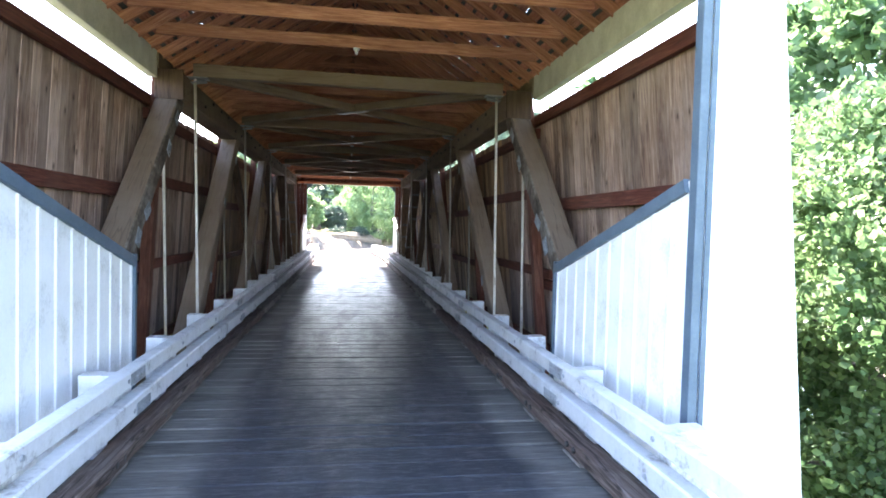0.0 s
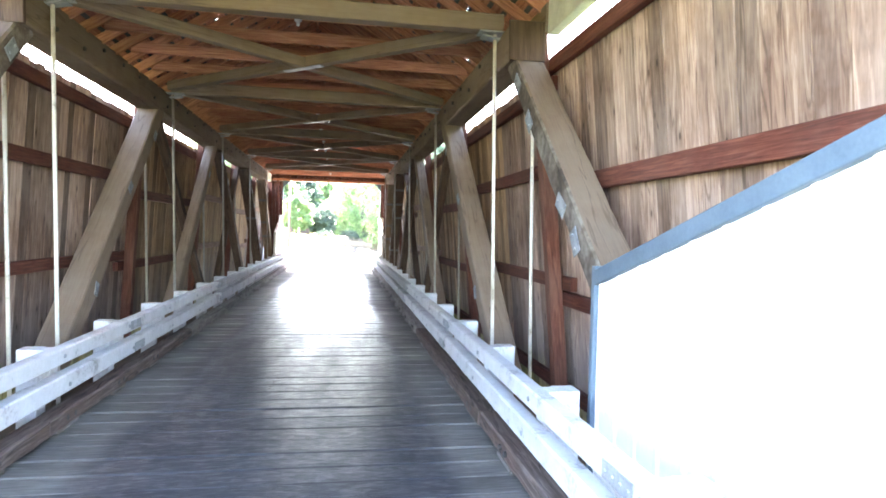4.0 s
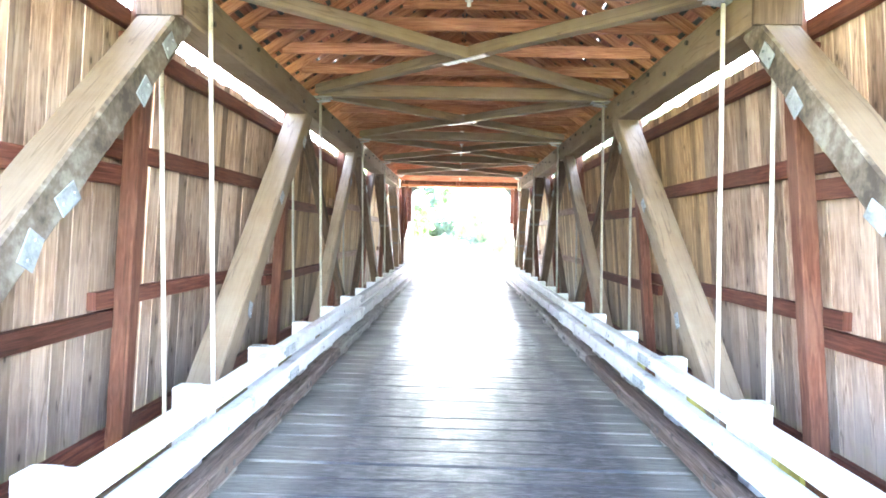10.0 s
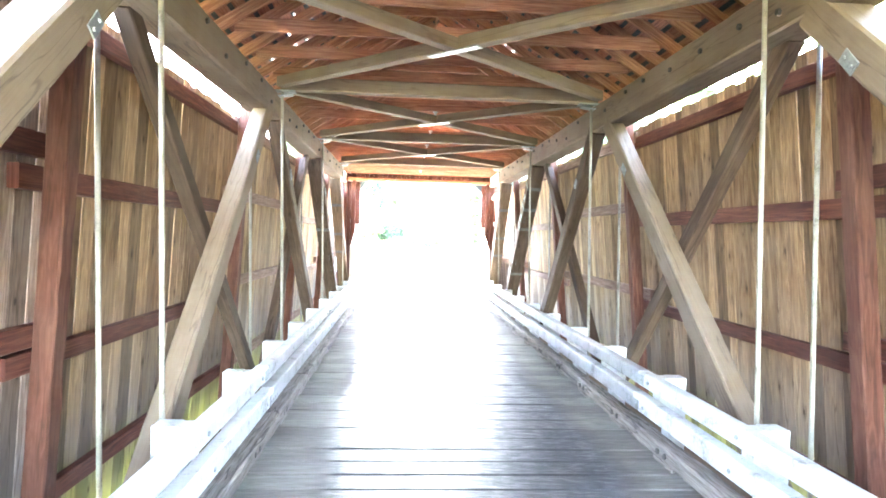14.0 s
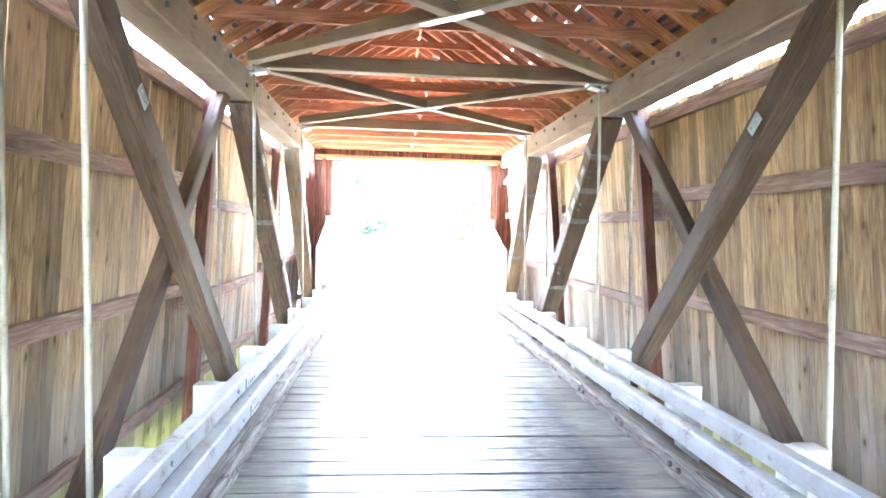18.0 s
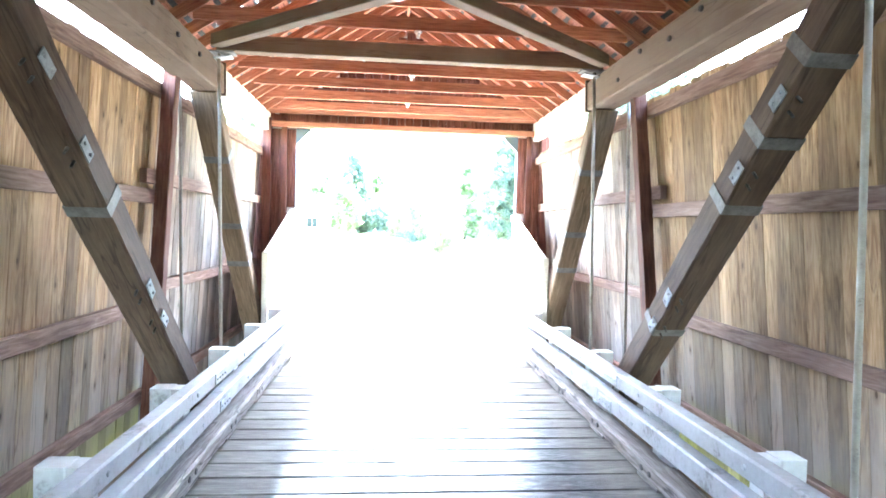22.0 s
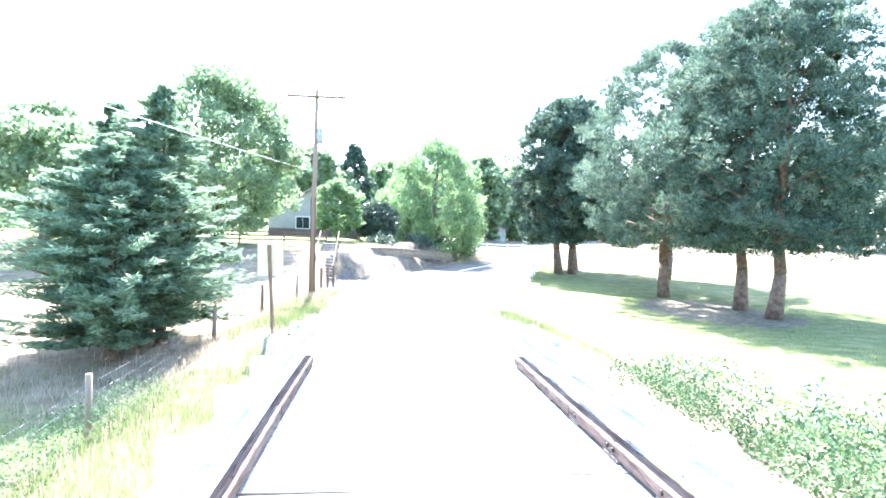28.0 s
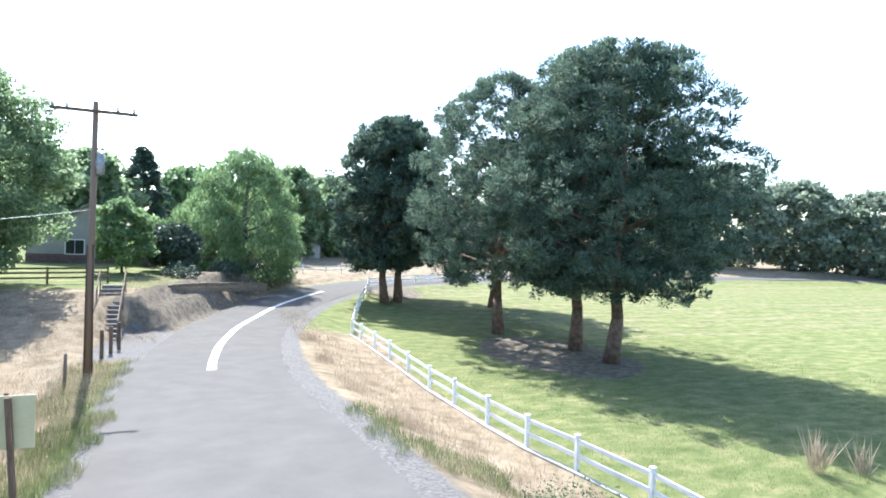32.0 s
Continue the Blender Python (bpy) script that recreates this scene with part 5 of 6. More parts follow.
tree("shade_tree", "large leafy green tree behind the meadow", (-17.4, 91.8), 14.2, 6.3, 1.3, LEAF, GREYBARK, 63, 760, 80, (0.27, 0.17), 0.32, "round", 0.9)
tree("shade_tree", "large leafy green tree beside the house", (-29.59, 89.14), 9.5, 6.5, 2.0, LEAF, GREYBARK, 64, 260, 70, (0.45, 0.28), 0.34, "round", 1.2)
tree("shade_tree", "leafy green tree at the meadow's edge", (-28.56, 67.94), 7.5, 4.6, 1.6, LEAF, GREYBARK, 65, 220, 70, (0.45, 0.28), 0.34, "round", 1.1)
tree("young_tree", "small round bright green tree on the lawn", (-8.5, 102.0), 5.9, 2.3, 1.0, WILLOW, GREYBARK, 66, 130, 70, (0.32, 0.2), 0.1, "round", 0.6)
tree("plum_tree", "small dark-leaved tree on the lawn", (-4.8, 106.0), 4.0, 2.4, 0.8, PLUM, GREYBARK, 67, 120, 70, (0.34, 0.2), 0.13, "round", 0.65)
tree("willow_tree", "broad drooping willow shading the road's bend", (1.9, 116.2), 14.4, 6.5, 1.0, WILLOW, GREYBARK, 68, 420, 70, (0.62, 0.12), 0.5, "round", 1.1, (0, 0), 30, 0.42)
tree("willow_tree", "pale green willow beside the larger one", (-1.78, 123.06), 10.5, 4.6, 1.5, WILLOW, GREYBARK, 69, 220, 70, (0.62, 0.13), 0.3, "round", 1.1, (0, 0), 20, 0.4)
tree("spruce_tree", "dark pointed spruce behind the house", (-11.56, 148.5), 14.6, 5.2, 1.2, NEEDLE, BARK, 70, 260, 60, (0.7, 0.2), 0.3, "cone", 0.8, (0, 0), 16)
g_ = random.Random(5)
for i, (x, y, h, r, mt) in enumerate([(-50.19, 123.06, 15, 8, LEAF), (-39.89, 144.26, 15, 8, LEAF), (-27.53, 156.98, 14, 8, LEAF), (-18.26, 144.26, 13, 6, LEAF), (-4.87, 156.98, 14, 6, WILLOW), (6.46, 154.86, 15, 5, WILLOW), (12.64, 159.1, 16, 5, LEAF), (19.85, 165.46, 15, 6, LEAF), (30.15, 178.18, 15, 8, LEAF),
                                      (44.57, 183.48, 14, 8, LEAF), (58.99, 186.66, 13, 8, LEAF), (94.01, 180.3, 26, 12.6, LEAF), (107.4, 172.88, 28.6, 13.8, LEAF), (122.85, 167.58, 26, 12.6, LEAF), (140.36, 159.1, 22.1, 11.5, LEAF), (153.75, 146.38, 20.8, 11.5, LEAF), (81.65, 194.08, 15, 9, LEAF), (169.2, 130.48, 23.4, 12.6, LEAF), (-64.61, 98.68, 14, 9, LEAF), (-60.49, 72.18, 13, 8, LEAF)]):
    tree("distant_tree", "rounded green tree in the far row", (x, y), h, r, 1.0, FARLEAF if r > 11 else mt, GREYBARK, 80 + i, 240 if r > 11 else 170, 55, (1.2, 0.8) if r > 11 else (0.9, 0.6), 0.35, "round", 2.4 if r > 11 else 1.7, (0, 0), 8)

# riverside trees beside the bridge
for i, (x, y, h, r, c0, lf) in enumerate([(9.3, 9.6, 9.8, 4.4, 1.5, 0.12), (14.5, 15.0, 16.0, 5.2, 2.0, 0.34), (10.5, 24.0, 14.0, 4.4, 3.0, 0.3), (11.5, 33.0, 14.0, 4.2, 3.0, 0.3), (13.0, 2.0, 15.0, 5.0, 1.5, 0.34), (20, 22, 18, 6, 2, 0.4), (22, 8, 19, 7, 1, 0.4)]):
    tree("maple_tree", "leafy green maple on the river bank beside the bridge", (x, y), h, r, c0, MAPLE, GREYBARK, 120 + i, 900 if i == 0 else 330 if i == 4 else 220, 130 if i == 0 else 60, (lf, lf * 0.8), 0.22, "round", 0.6 if i == 0 else 0.8)
for i, (x, y, h, r) in enumerate([(-19, 20, 9, 5), (-17, 33, 8, 4)]):
    tree("maple_tree", "leafy green maple on the far river bank", (x, y), h, r, 1.0, MAPLE, GREYBARK, 140 + i, 160, 60, (0.4, 0.3), 0.22, "round", 0.9)


def thicket(name, label, material, boxes, seed, leaf, kind="stuff"):
    """Low tangled leaves heaped over patches (x, y, rx, ry, height)."""
    g = np.random.default_rng(seed)
    cs = []
    for x, y, rx, ry, h, n in boxes:
        u = g.uniform(-1, 1, (n, 2))
        u = u[(u ** 2).sum(1) < 1]
        top = h * np.sqrt(np.maximum(0.03, 1 - (u ** 2).sum(1))) * (0.75 + 0.35 * np.sin(u[:, 0] * 9 + y) * np.cos(u[:, 1] * 7 + x))
        px, py = x + u[:, 0] * rx, y + u[:, 1] * ry
        gz = np.array([ground_z(a, b) for a, b in zip(px[::8], py[::8])]).repeat(8)[:len(px)]
        cs.append(np.stack([px, py, gz + np.abs(top) * g.uniform(0.15, 1.0, len(px)) ** 0.45], 1))
    c = np.concatenate(cs)
    _, a, b = frames_for(len(c), seed + 3)
    b[:, 2] *= 0.4
    ob = new(name, quads(name, c, a, b, leaf * g.uniform(0.6, 1.4, len(c)), leaf * 0.7, material))
    return tagged(ob, label, "bush", kind=kind)


thicket("bramble_thicket", "tangled bramble bushes spilling down the bank beside the rail", BRAMBLE, [(6.35, 47.59, 2.6, 3.4, 2.1, 14400), (8.25, 51.72, 2.8, 3, 1.68, 12800), (10.79, 48.25, 3.2, 3.2, 2.24, 14400), (5.52, 54.1, 1.8, 2.4, 1.12, 7200), (6.09, 43.25, 2.4, 3, 2.24, 12800), (6.67, 57.87, 1.4, 1.8, 0.7, 4000), (13.54, 53.02, 2.2, 2, 1.4, 7200), (15.39, 46.51, 3, 3, 2.52, 11200)], 7, 0.085)
thicket("weed_patch", "rank green weeds along the fence", BRAMBLE, [(-6.2, 47.0, 1.0, 3.2, 0.6, 9000), (-6.3, 52.0, 0.9, 2.4, 0.45, 6000), (-8.2, 52.0, 1.6, 3.4, 0.3, 5000)] , 9, 0.05)
thicket("hedge", "dark shaded shrubs on the bank beside the road", PLUM, [(-4.05, 102.92, 1.6, 4.5, 1.1, 5000), (-0.34, 108.75, 1.6, 3.5, 1.4, 5000), (2.55, 114.05, 2.2, 3.0, 1.8, 5000)], 11, 0.2)


def blades(name, label, material, areas, seed, h, w):
    """Grass: upright bent blades scattered over areas (x0, x1, y0, y1, count)."""
    g = np.random.default_rng(seed)
    cs = []
    for x0, x1, y0, y1, n in areas:
        p = np.stack([g.uniform(x0, x1, n), g.uniform(y0, y1, n)], 1)
        p += 0.25 * np.sin(p[:, ::-1] * 2.3)
        cs.append(np.array([(a, b, ground_z(a, b)) for a, b in p]))
    c = np.concatenate(cs)
    n = len(c)
    a = np.stack([g.normal(0, 0.28, n), g.normal(0, 0.28, n), np.ones(n)], 1)
    a /= np.linalg.norm(a, axis=1, keepdims=True)
    ang = g.uniform(0, math.tau, n)
    b = np.stack([np.cos(ang), np.sin(ang), np.zeros(n)], 1)
    la = h * g.uniform(0.45, 1.4, n)
    ob = new(name, quads(name, c + a * la[:, None] * 0.46, a, b, la, w, material))
    return tagged(ob, label, "grass", kind="stuff")


blades("roadside_grass", "tall dry and green grass along the west verge", GRASSBLADE, [(-7.0, -4.4, 43, 55, 6500), (-6.2, -4.55, 58, 67, 6800), (-7.4, -5.0, 67, 77, 4500), (-14, -7.0, 45, 58, 5000)], 21, 0.3, 0.012)
blades("verge_straw", "pale dry grass mixed through the west verge", DRYBLADE, [(-7.2, -4.2, 43, 58, 2200), (-7.5, -5.2, 58, 77, 5000), (-13, -6.5, 54, 76, 7000)], 24, 0.34, 0.012)
blades("roadside_grass", "dry straw and stalks on the east verge", DRYBLADE, [(3.78, 8.31, 57.34, 84.9, 5000), (3.58, 5.95, 84.9, 98.68, 1500), (-15.17, -6.93, 67.94, 89.14, 5000), (-7.45, -4.46, 82.78, 99.74, 2500)], 22, 0.2, 0.02)
blades("brush_pile", "heaps of dry cut brush on the east verge", DRYBLADE, [(3.6, 4.8, 82.5, 85.5, 420), (3.5, 4.6, 70.0, 72.5, 380), (4.0, 5.2, 64.0, 65.8, 360), (3.4, 4.2, 76.0, 77.4, 200)], 25, 0.42, 0.02)
blades("verge_tufts", "green grass tufts at the gravel edge", GRASSBLADE, [(2.6, 3.7, 60.0, 66.0, 1300), (3.5, 6.0, 58.5, 61.5, 1500)], 26, 0.3, 0.014)
blades("lawn_grass", "short mown grass over the field", GRASSBLADE, [(8.6, 20, 58, 76, 14000), (8.6, 24, 76, 100, 12000), (20, 34, 58, 90, 12000)], 27, 0.11, 0.012)
blades("dry_weeds", "tall dry brown weeds by the thicket", DRYBLADE, [(16.6, 17.1, 59.0, 59.4, 90), (18.0, 18.3, 58.9, 59.2, 40)], 23, 1.25, 0.03)

# ---- fences, pole, sign, stairs ----
def white_fence(line, label):
    pts = []
    for (xa, ya), (xb, yb) in zip(line, line[1:]):
        ln = math.hypot(xb - xa, yb - ya)
        n = max(1, round(ln / 3.0))
        pts += [(xa + (xb - xa) * k / n, ya + (yb - ya) * k / n) for k in range(n)]
    f = thing("white_fence", label, "fence", group="white fences")
    for i, (x, y) in enumerate(pts):
        z = ground_z(x, y)
        part("post", box_bm(x - 0.065, x + 0.065, y - 0.065, y + 0.065, z - 0.3, z + 1.16, 0.008), WHITE, f)
        part("cap", box_bm(x - 0.08, x + 0.08, y - 0.08, y + 0.08, z + 1.161, z + 1.19, 0.008), WHITE, f)
        if i + 1 < len(pts):
            x2, y2 = pts[i + 1]
            z2 = ground_z(x2, y2)
            for h in (0.52, 0.99):
                part("rail", beam_bm((x, y, z + h), (x2, y2, z2 + h), 0.045, 0.14, ch=0.006), WHITE, f)
            if y < 88:
                part("footing", beam_bm((x - 0.1, y, z - 0.02), (x2 - 0.1, y2, z2 - 0.02), 0.2, 0.2, ch=0.02), CONCRETE, f, "pale concrete edging under the fence")


white_fence([(10.4, 50.0), (9.6, 58.9), (9.0, 61.6), (8.52, 63.9), (8.35, 66.7), (8.2, 69.7), (8.15, 72.7), (8.12, 76.0), (8.08, 79.3), (8.05, 82.6), (8.0, 86.0), (7.9, 88.4), (9.6, 95.0), (11.8, 102.4), (14.2, 109.5), (16.2, 116.5), (21.5, 121.0), (29, 124.2), (40, 127.2)], "low white two-rail fence along the field")
white_fence([(-14, 127), (-5, 126), (1, 127.5), (7, 128.5), (13, 127.5), (20, 130.5), (28, 134)], "white two-rail fence beyond the road's bend")

wire = thing("wire_fence", "sagging wire mesh fence on weathered round posts", "fence")
wp = [(-6.62, 48.3), (-6.88, 52.2), (-7.28, 60.6), (-7.2, 66.5), (-6.9, 72.6)]
for i, (x, y) in enumerate(wp):
    z = ground_z(x, y)
    part("post", tube(bmesh.new(), (x, y, z - 0.3), (x + 0.03, y, z + 1.35), 0.07 if i else 0.11, 0.062 if i else 0.10, 9), POSTWOOD if i else POSTRED, wire, "" if i else "thick red-brown corner post")
    if i + 1 < len(wp):
        x2, y2 = wp[i + 1]
        z2 = ground_z(x2, y2)
        for h in (0.15, 0.32, 0.5, 0.7, 0.92, 1.15):
            bm = bmesh.new()
            for q in range(4):
                a, b = q / 4, (q + 1) / 4
                sg = lambda v: -0.07 * 4 * v * (1 - v)
                tube(bm, (x + (x2 - x) * a, y + (y2 - y) * a, z + (z2 - z) * a + h + sg(a)), (x + (x2 - x) * b, y + (y2 - y) * b, z + (z2 - z) * b + h + sg(b)), 0.0025, 0.0025, 4)
            part("wire", bm, STEEL, wire, "thin grey fence wire")
        bm = bmesh.new()
        for q in range(1, 40):
            a = q / 40
            zz = z + (z2 - z) * a - 0.28 * a * (1 - a)
            tube(bm, (x + (x2 - x) * a, y + (y2 - y) * a, zz + 0.15), (x + (x2 - x) * a, y + (y2 - y) * a, zz + 1.15), 0.0014, 0.0014, 3)
        tagged(part("wire_mesh", bm, STEEL, wire, "thin upright fence wires"), "thin upright fence wires", kind="stuff")
zb = ground_z(-6.62, 48.3)
part("brace", beam_bm((-6.60, 48.42, zb + 0.95), (-6.78, 50.6, ground_z(-6.78, 50.6) - 0.05), 0.09, 0.09), POSTWOOD, wire, "pale slanting brace behind the corner post")
for x, y, h in ((-6.5, 78.5, 1.35), (-6.3, 79.9, 1.35), (-6.1, 81.2, 1.4)):
    t_ = thing("fence_post", "dark weathered square fence post by the steps", "post", (x, y, ground_z(x, y)), group="posts by the steps")
    part("shaft", box_bm(-0.08, 0.08, -0.08, 0.08, -0.3, h), POLEWOOD, t_)

PX, PY = -6.45, 74.6
pz = ground_z(PX, PY)
pole = thing("utility_pole", "tall brown wooden utility pole with one crossarm", "utility pole", (PX, PY, pz))
part("shaft", tube(bmesh.new(), (0, 0, -0.5), (0.12, 0, 11.45), 0.16, 0.105, 12), POLEWOOD, pole)
part("crossarm", beam_bm((-1.5, -0.12, 11.05), (1.7, -0.12, 11.01), 0.1, 0.13, ch=0.008), POLEWOOD, pole)
for x in (-1.4, -0.9, 0.95, 1.55):
    part("insulator", tube(bmesh.new(), (x, -0.12, 11.09), (x, -0.12, 11.28), 0.05, 0.035, 8), STEEL, pole)
bm = tube(bmesh.new(), (0.34, -0.05, 8.45), (0.34, -0.05, 9.3), 0.16, 0.16, 12)
beam(bm, (0.1, -0.05, 8.9), (0.3, -0.05, 8.9), 0.1, 0.3)
part("transformer", bm, STEEL, pole, "small grey transformer can")
for x in (-0.12, 0.2):
    part("conduit", tube(bmesh.new(), (x, -0.14, 0.0), (x * 0.7, -0.12, 5.5), 0.025, 0.025, 6), DARKIRON, pole)
cable = thing("service_cable", "thin pale overhead cable slung from the pole", "cable")
a, b = Vector((PX, PY, pz + 6.95)), Vector((-5.0, -70, 5.4))
wire_bm, ring = bmesh.new(), None
for q in range(33):
    v = q / 32
    c = a.lerp(b, v) - Vector((0, 0, 1.75 * 4 * v * (1 - v)))
    nxt = [wire_bm.verts.new(c + Vector((math.cos(k * math.tau / 5), 0, math.sin(k * math.tau / 5))) * 0.007) for k in range(5)]
    if ring:
        for k in range(5):
            wire_bm.faces.new((ring[k], ring[(k + 1) % 5], nxt[(k + 1) % 5], nxt[k]))
    ring = nxt
part("wire", wire_bm, WHITE, cable)

sx, sy = -4.76, 57.7
sz = ground_z(sx, sy)
sign = thing("road_sign", "back of a plain pale sign board on a leaning wooden post", "road sign", (sx, sy, sz))
part("post", beam_bm((0.06, 0, -0.4), (-0.1, 0, 2.14 - sz), 0.09, 0.09, (0, 1, 0)), POLEWOOD, sign)
part("panel", box_bm(-0.42, 0.28, 0.055, 0.075, 1.26 - sz, 2.16 - sz, 0.004), SIGNBACK, sign, "pale unpainted sign back")

stairs = thing("garden_steps", "flight of grey timber steps up the bank to the lawn", "steps")
s0, s1 = Vector((-7.2, 83.6, -2.35 + site_rise(-7.2, 83.6))), Vector((-7.5, 89.4, site_rise(-7.5, 89.4)))
for k in range(13):
    q = s0.lerp(s1, k / 12)
    part("tread", box_bm(q.x - 0.62, q.x + 0.62, q.y - 0.03, q.y + 0.44, q.z - 0.55, q.z), KERBWOOD, stairs)
for sd in (-0.72, 0.72):
    part("handrail", beam_bm(s0 + Vector((sd, -0.1, 1.0)), s1 + Vector((sd, 0, 1.0)), 0.06, 0.09), POSTWOOD, stairs)
    for k in (0, 4, 8, 12):
        q = s0.lerp(s1, k / 12)
        part("baluster", box_bm(q.x + sd - 0.04, q.x + sd + 0.04, q.y - 0.04, q.y + 0.04, q.z - 0.5, q.z + 1.0), POSTWOOD, stairs)

rf = thing("rail_fence", "brown two-rail wooden fence at the edge of the lawn", "fence")
line = [(-8.58, 94.97), (-12.08, 93.91), (-15.58, 92.75), (-19.08, 91.69), (-22.59, 90.41), (-26.09, 89.14)]
for i, (x, y) in enumerate(line):
    z = ground_z(x, y)
    part("post", box_bm(x - 0.06, x + 0.06, y - 0.06, y + 0.06, z - 0.3, z + 1.15), POLEWOOD, rf)
    if i + 1 < len(line):
        x2, y2 = line[i + 1]
        z2 = ground_z(x2, y2)
        for h in (0.4, 0.75, 1.05):
            part("rail", beam_bm((x, y, z + h), (x2, y2, z2 + h), 0.04, 0.13), POLEWOOD, rf)

# retaining wall along the lawn above the road
rw = thing("retaining_wall", "low grey timber retaining wall along the lawn", "retaining wall", kind="structure")
rl = [(-7.0, 89.9, -0.35), (-5.6, 92.6, -0.42), (-3.9, 95.8, -0.55), (-1.9, 99.2, -0.8), (0.6, 103.2, -1.2), (3.4, 107.4, -1.7)]
rl = [(x, y, z + site_rise(x, y)) for x, y, z in rl]
for (xa, ya, za_), (xb, yb, zb_) in zip(rl, rl[1:]):
    for k in range(3):
        h = 0.26
        part("sleeper", beam_bm((xa + 0.02 * k, ya, za_ - 0.13 - k * 0.265), (xb + 0.02 * k, yb, zb_ - 0.13 - k * 0.265), 0.28, h, ch=0.02), POSTWOOD, rw)

# ---- house and sheds ----
def house(name, label, x0, x1, y0, y1, z0, wall_h, ridge_h, gable_front, windows, wallmat=HOUSEWALL):
    lift = site_rise((x0 + x1) / 2, y0)
    h = thing(name, label, "house", (0, 0, 0))
    z0 += lift
    bm = bmesh.new()
    if gable_front:
        prism(bm, [(x0, z0), (x1, z0), (x1, z0 + wall_h), ((x0 + x1) / 2, z0 + ridge_h), (x0, z0 + wall_h)], y0, y1)
    else:
        beam(bm, ((x0 + x1) / 2, y0, z0 + wall_h / 2), ((x0 + x1) / 2, y1, z0 + wall_h / 2), x1 - x0, wall_h)
    part("wall", bm, wallmat, h)
    if name == "house":
        part("wall_base", box_bm(x0 - 0.04, x1 + 0.04, y0 - 0.05, y1 + 0.04, z0 - 0.3, z0 + 0.72), BRICKBASE, h, "brown brick base course")
    e = 0.5
    for s in (-1, 1):
        bm = bmesh.new()
        if gable_front:
            xm = (x0 + x1) / 2
            k = (ridge_h - wall_h) / (xm - x0)
            xe = x0 - e if s < 0 else x1 + e
            ze = z0 + wall_h - k * e
            prism(bm, [(xm, z0 + ridge_h + 0.02), (xe, ze + 0.02), (xe, ze + 0.2), (xm, z0 + ridge_h + 0.2)], y0 - e, y1 + e)
        else:
            ym = (y0 + y1) / 2
            k = (ridge_h - wall_h) / (ym - y0)
            ye = y0 - e if s < 0 else y1 + e
            ze = z0 + wall_h - k * e
            v = [bm.verts.new(c) for c in ((x0 - e, ym, z0 + ridge_h), (x1 + e, ym, z0 + ridge_h), (x1 + e, ye, ze), (x0 - e, ye, ze), (x0 - e, ym, z0 + ridge_h + 0.18), (x1 + e, ym, z0 + ridge_h + 0.18), (x1 + e, ye, ze + 0.18), (x0 - e, ye, ze + 0.18))]
            for f in ((0, 1, 2, 3), (7, 6, 5, 4), (0, 4, 5, 1), (1, 5, 6, 2), (2, 6, 7, 3), (3, 7, 4, 0)):
                bm.faces.new([v[q] for q in f])
            bmesh.ops.recalc_face_normals(bm, faces=bm.faces[:])
        part("roof", bm, HOUSEROOF, h)
    for wx, wz, ww, wh in windows:
        wz += lift
        w = part("window", box_bm(wx - ww / 2 - 0.09, wx + ww / 2 + 0.09, y0 - 0.05, y0 + 0.02, wz - wh / 2 - 0.09, wz + wh / 2 + 0.09), WHITE, h)
        part("pane", box_bm(wx - ww / 2, wx - 0.02, y0 - 0.07, y0 - 0.052, wz - wh / 2, wz + wh / 2), GLASS, w)
        part("pane", box_bm(wx + 0.02, wx + ww / 2, y0 - 0.07, y0 - 0.052, wz - wh / 2, wz + wh / 2), GLASS, w)
    return h


house("house", "low beige house with a brown gabled roof behind the lawn", -17.7, -7.4, 112.0, 121.0, -0.3, 2.3, 5.4, True, [(-13.75, 1.1, 1.5, 1.3), (-9.0, 1.25, 1.4, 1.1)])
house("shed", "pale metal shed beyond the bend", 12.8, 17.2, 157.0, 165.0, -3.2, 3.2, 4.4, True, [], CONCRETE)
house("barn", "pale low farm building behind the pines", 27.0, 38.4, 167.6, 176.0, -3.2, 3.4, 5.2, False, [(29, -1.6, 1.6, 1.6), (33, -1.6, 1.6, 1.6)], HOUSEWALL)

# turn the far bank's things with their land
site = pose(0.04, 40, 0, 0, 0, SITE_YAW) @ pose(0, -40, 0)
for ob in list(scene.objects):
    if ob not in FIXED and ob.parent is None and ob.name.split(".")[0] not in ("maple_tree", "road_approach"):
        ob.matrix_basis = site @ ob.matrix_basis

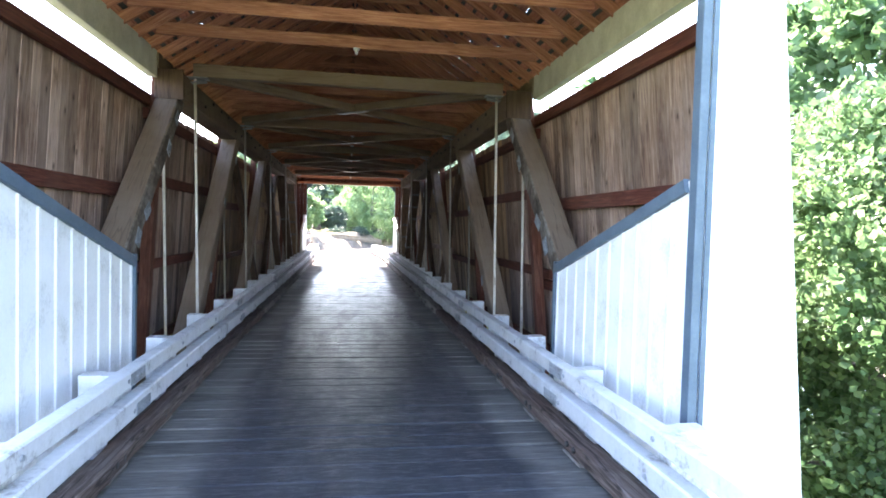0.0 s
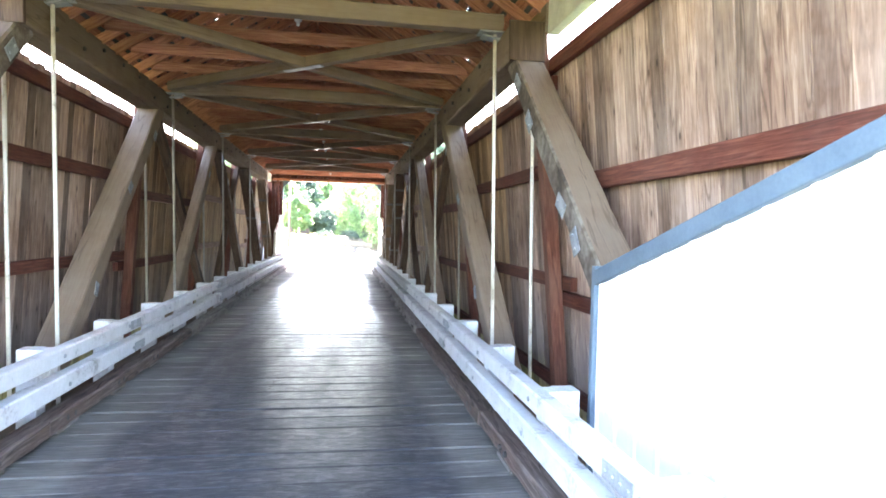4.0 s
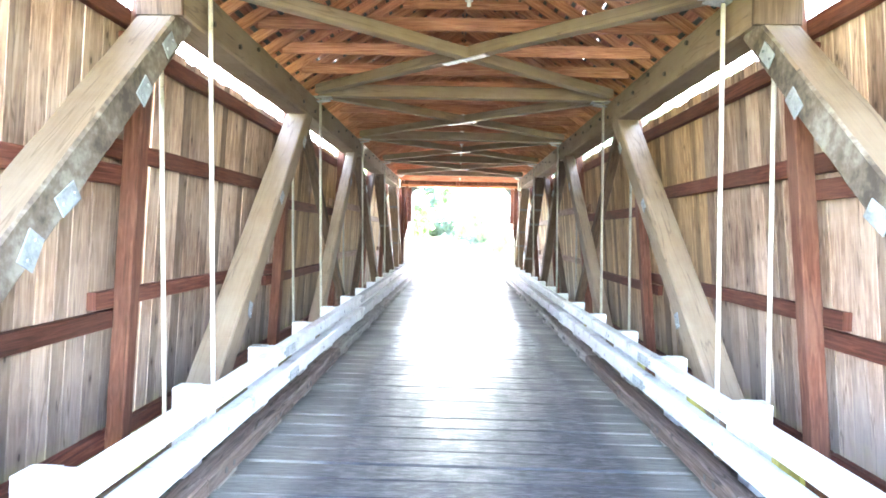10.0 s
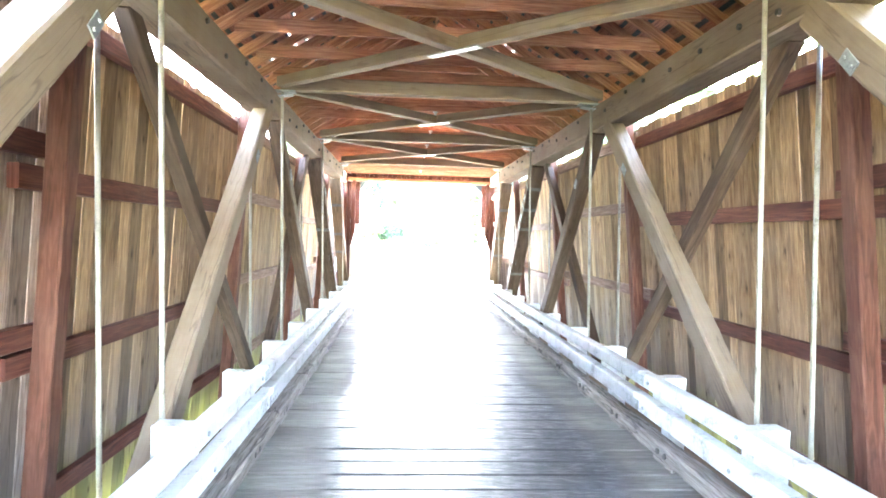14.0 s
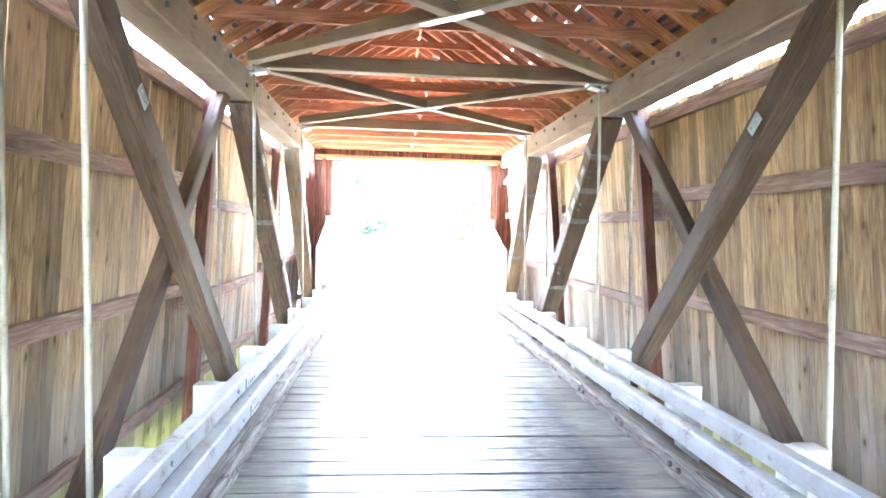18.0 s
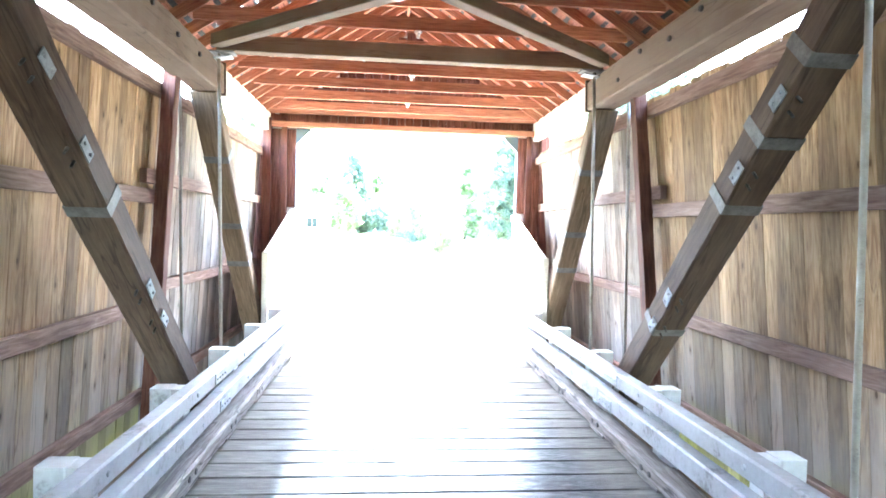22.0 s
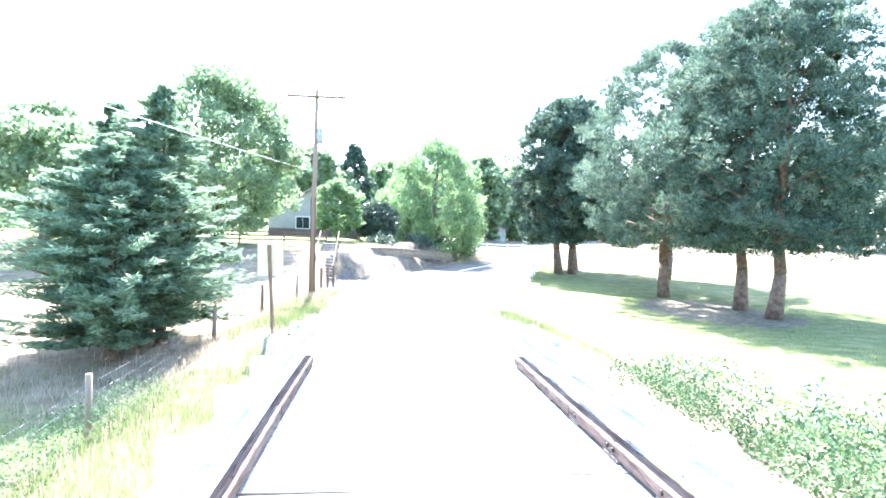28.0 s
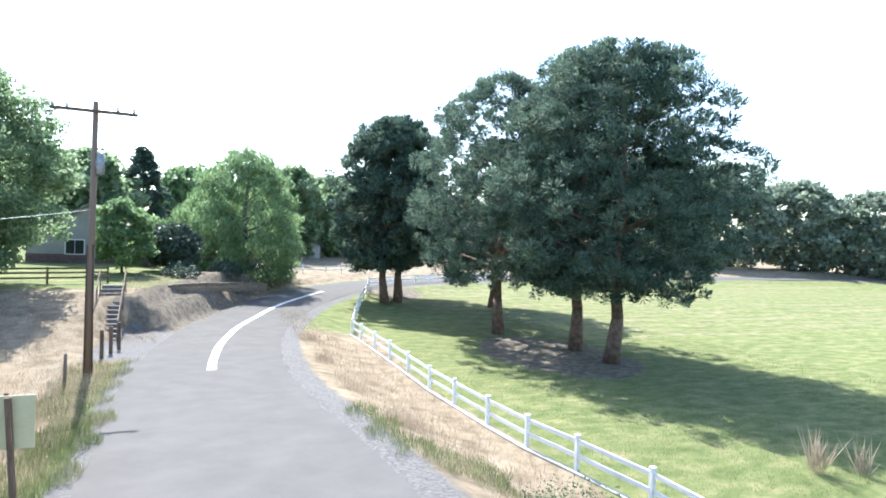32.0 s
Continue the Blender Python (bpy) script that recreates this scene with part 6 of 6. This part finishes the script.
# ---- siding boards and deck planks ----
for s, w in WALLS.items():
    y = Y_NEAR + 0.08
    shared = {}
    while y < Y_FAR - 0.02:
        bw = rng.choice((0.185, 0.235, 0.235, 0.285))
        gap = rng.choice((0.002, 0.003, 0.004, 0.008, 0.011) if y < 22 else (0.002, 0.002, 0.003, 0.004))
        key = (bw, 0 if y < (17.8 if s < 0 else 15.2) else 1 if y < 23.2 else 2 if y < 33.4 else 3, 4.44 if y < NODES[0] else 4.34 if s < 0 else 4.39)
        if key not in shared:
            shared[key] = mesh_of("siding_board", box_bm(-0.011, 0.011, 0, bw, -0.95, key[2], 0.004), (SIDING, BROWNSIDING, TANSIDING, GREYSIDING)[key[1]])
        b = new("siding_board", shared[key])
        b.parent = w
        b.location = (s * (lean_x(3.63, 0) + rng.uniform(0, 0.006)) + rack(0), y, rng.uniform(-0.015, 0.03))
        b.rotation_euler = (rng.uniform(-0.0015, 0.0015), -0.02 - s * math.atan(BATTER), rng.uniform(-0.02, 0.02))
        y += bw + gap

floor = thing("floor", "worn grey timber deck of crosswise planks, dark and polished along the lane", "deck floor", kind="structure")
PLANKS = (0.335, 0.35, 0.365)
plank_mesh = {w_: mesh_of("plank", beam_bm((-2.62, 0, -0.045), (2.62, 0, -0.045), w_, 0.09, ch=0.012), DECK) for w_ in PLANKS}
pale_mesh = {w_: mesh_of("plank", beam_bm((-2.62, 0, -0.045), (2.62, 0, -0.045), w_, 0.09, ch=0.006), PALEDECK) for w_ in PLANKS}
y = RAIL_Y0
while y < 55.9:
    w_ = rng.choice(PLANKS)
    p = new("plank", (plank_mesh if y < 40.2 else pale_mesh)[w_])
    p.parent = floor
    p.location = (SHIFT + bend(y) + rng.uniform(-0.02, 0.02), y + w_ / 2, deck_z(y + w_ / 2) + rng.uniform(-0.005, 0.003))
    p.rotation_euler = ((-math.atan(SLOPE) if y > 45.4 else 0) + rng.gauss(0, 0.007), rng.uniform(-0.0012, 0.0012), (0.042 if 40.2 < y < 47 else 0.010 if y > 47 else 0) + rng.uniform(-0.002, 0.002))
    y += w_ + (rng.choice((0.012, 0.016, 0.023)) if y < 40 else rng.choice((0.003, 0.006, 0.012)))
# timber sill closing the deck against the road
part("end_sill", beam_bm((bend(57) - 2.95, (y + 57.1) / 2, -0.315), (bend(57) + 2.95, (y + 57.1) / 2, -0.372), 57.1 - y, 0.12, ch=0.006), PALEDECK, floor)
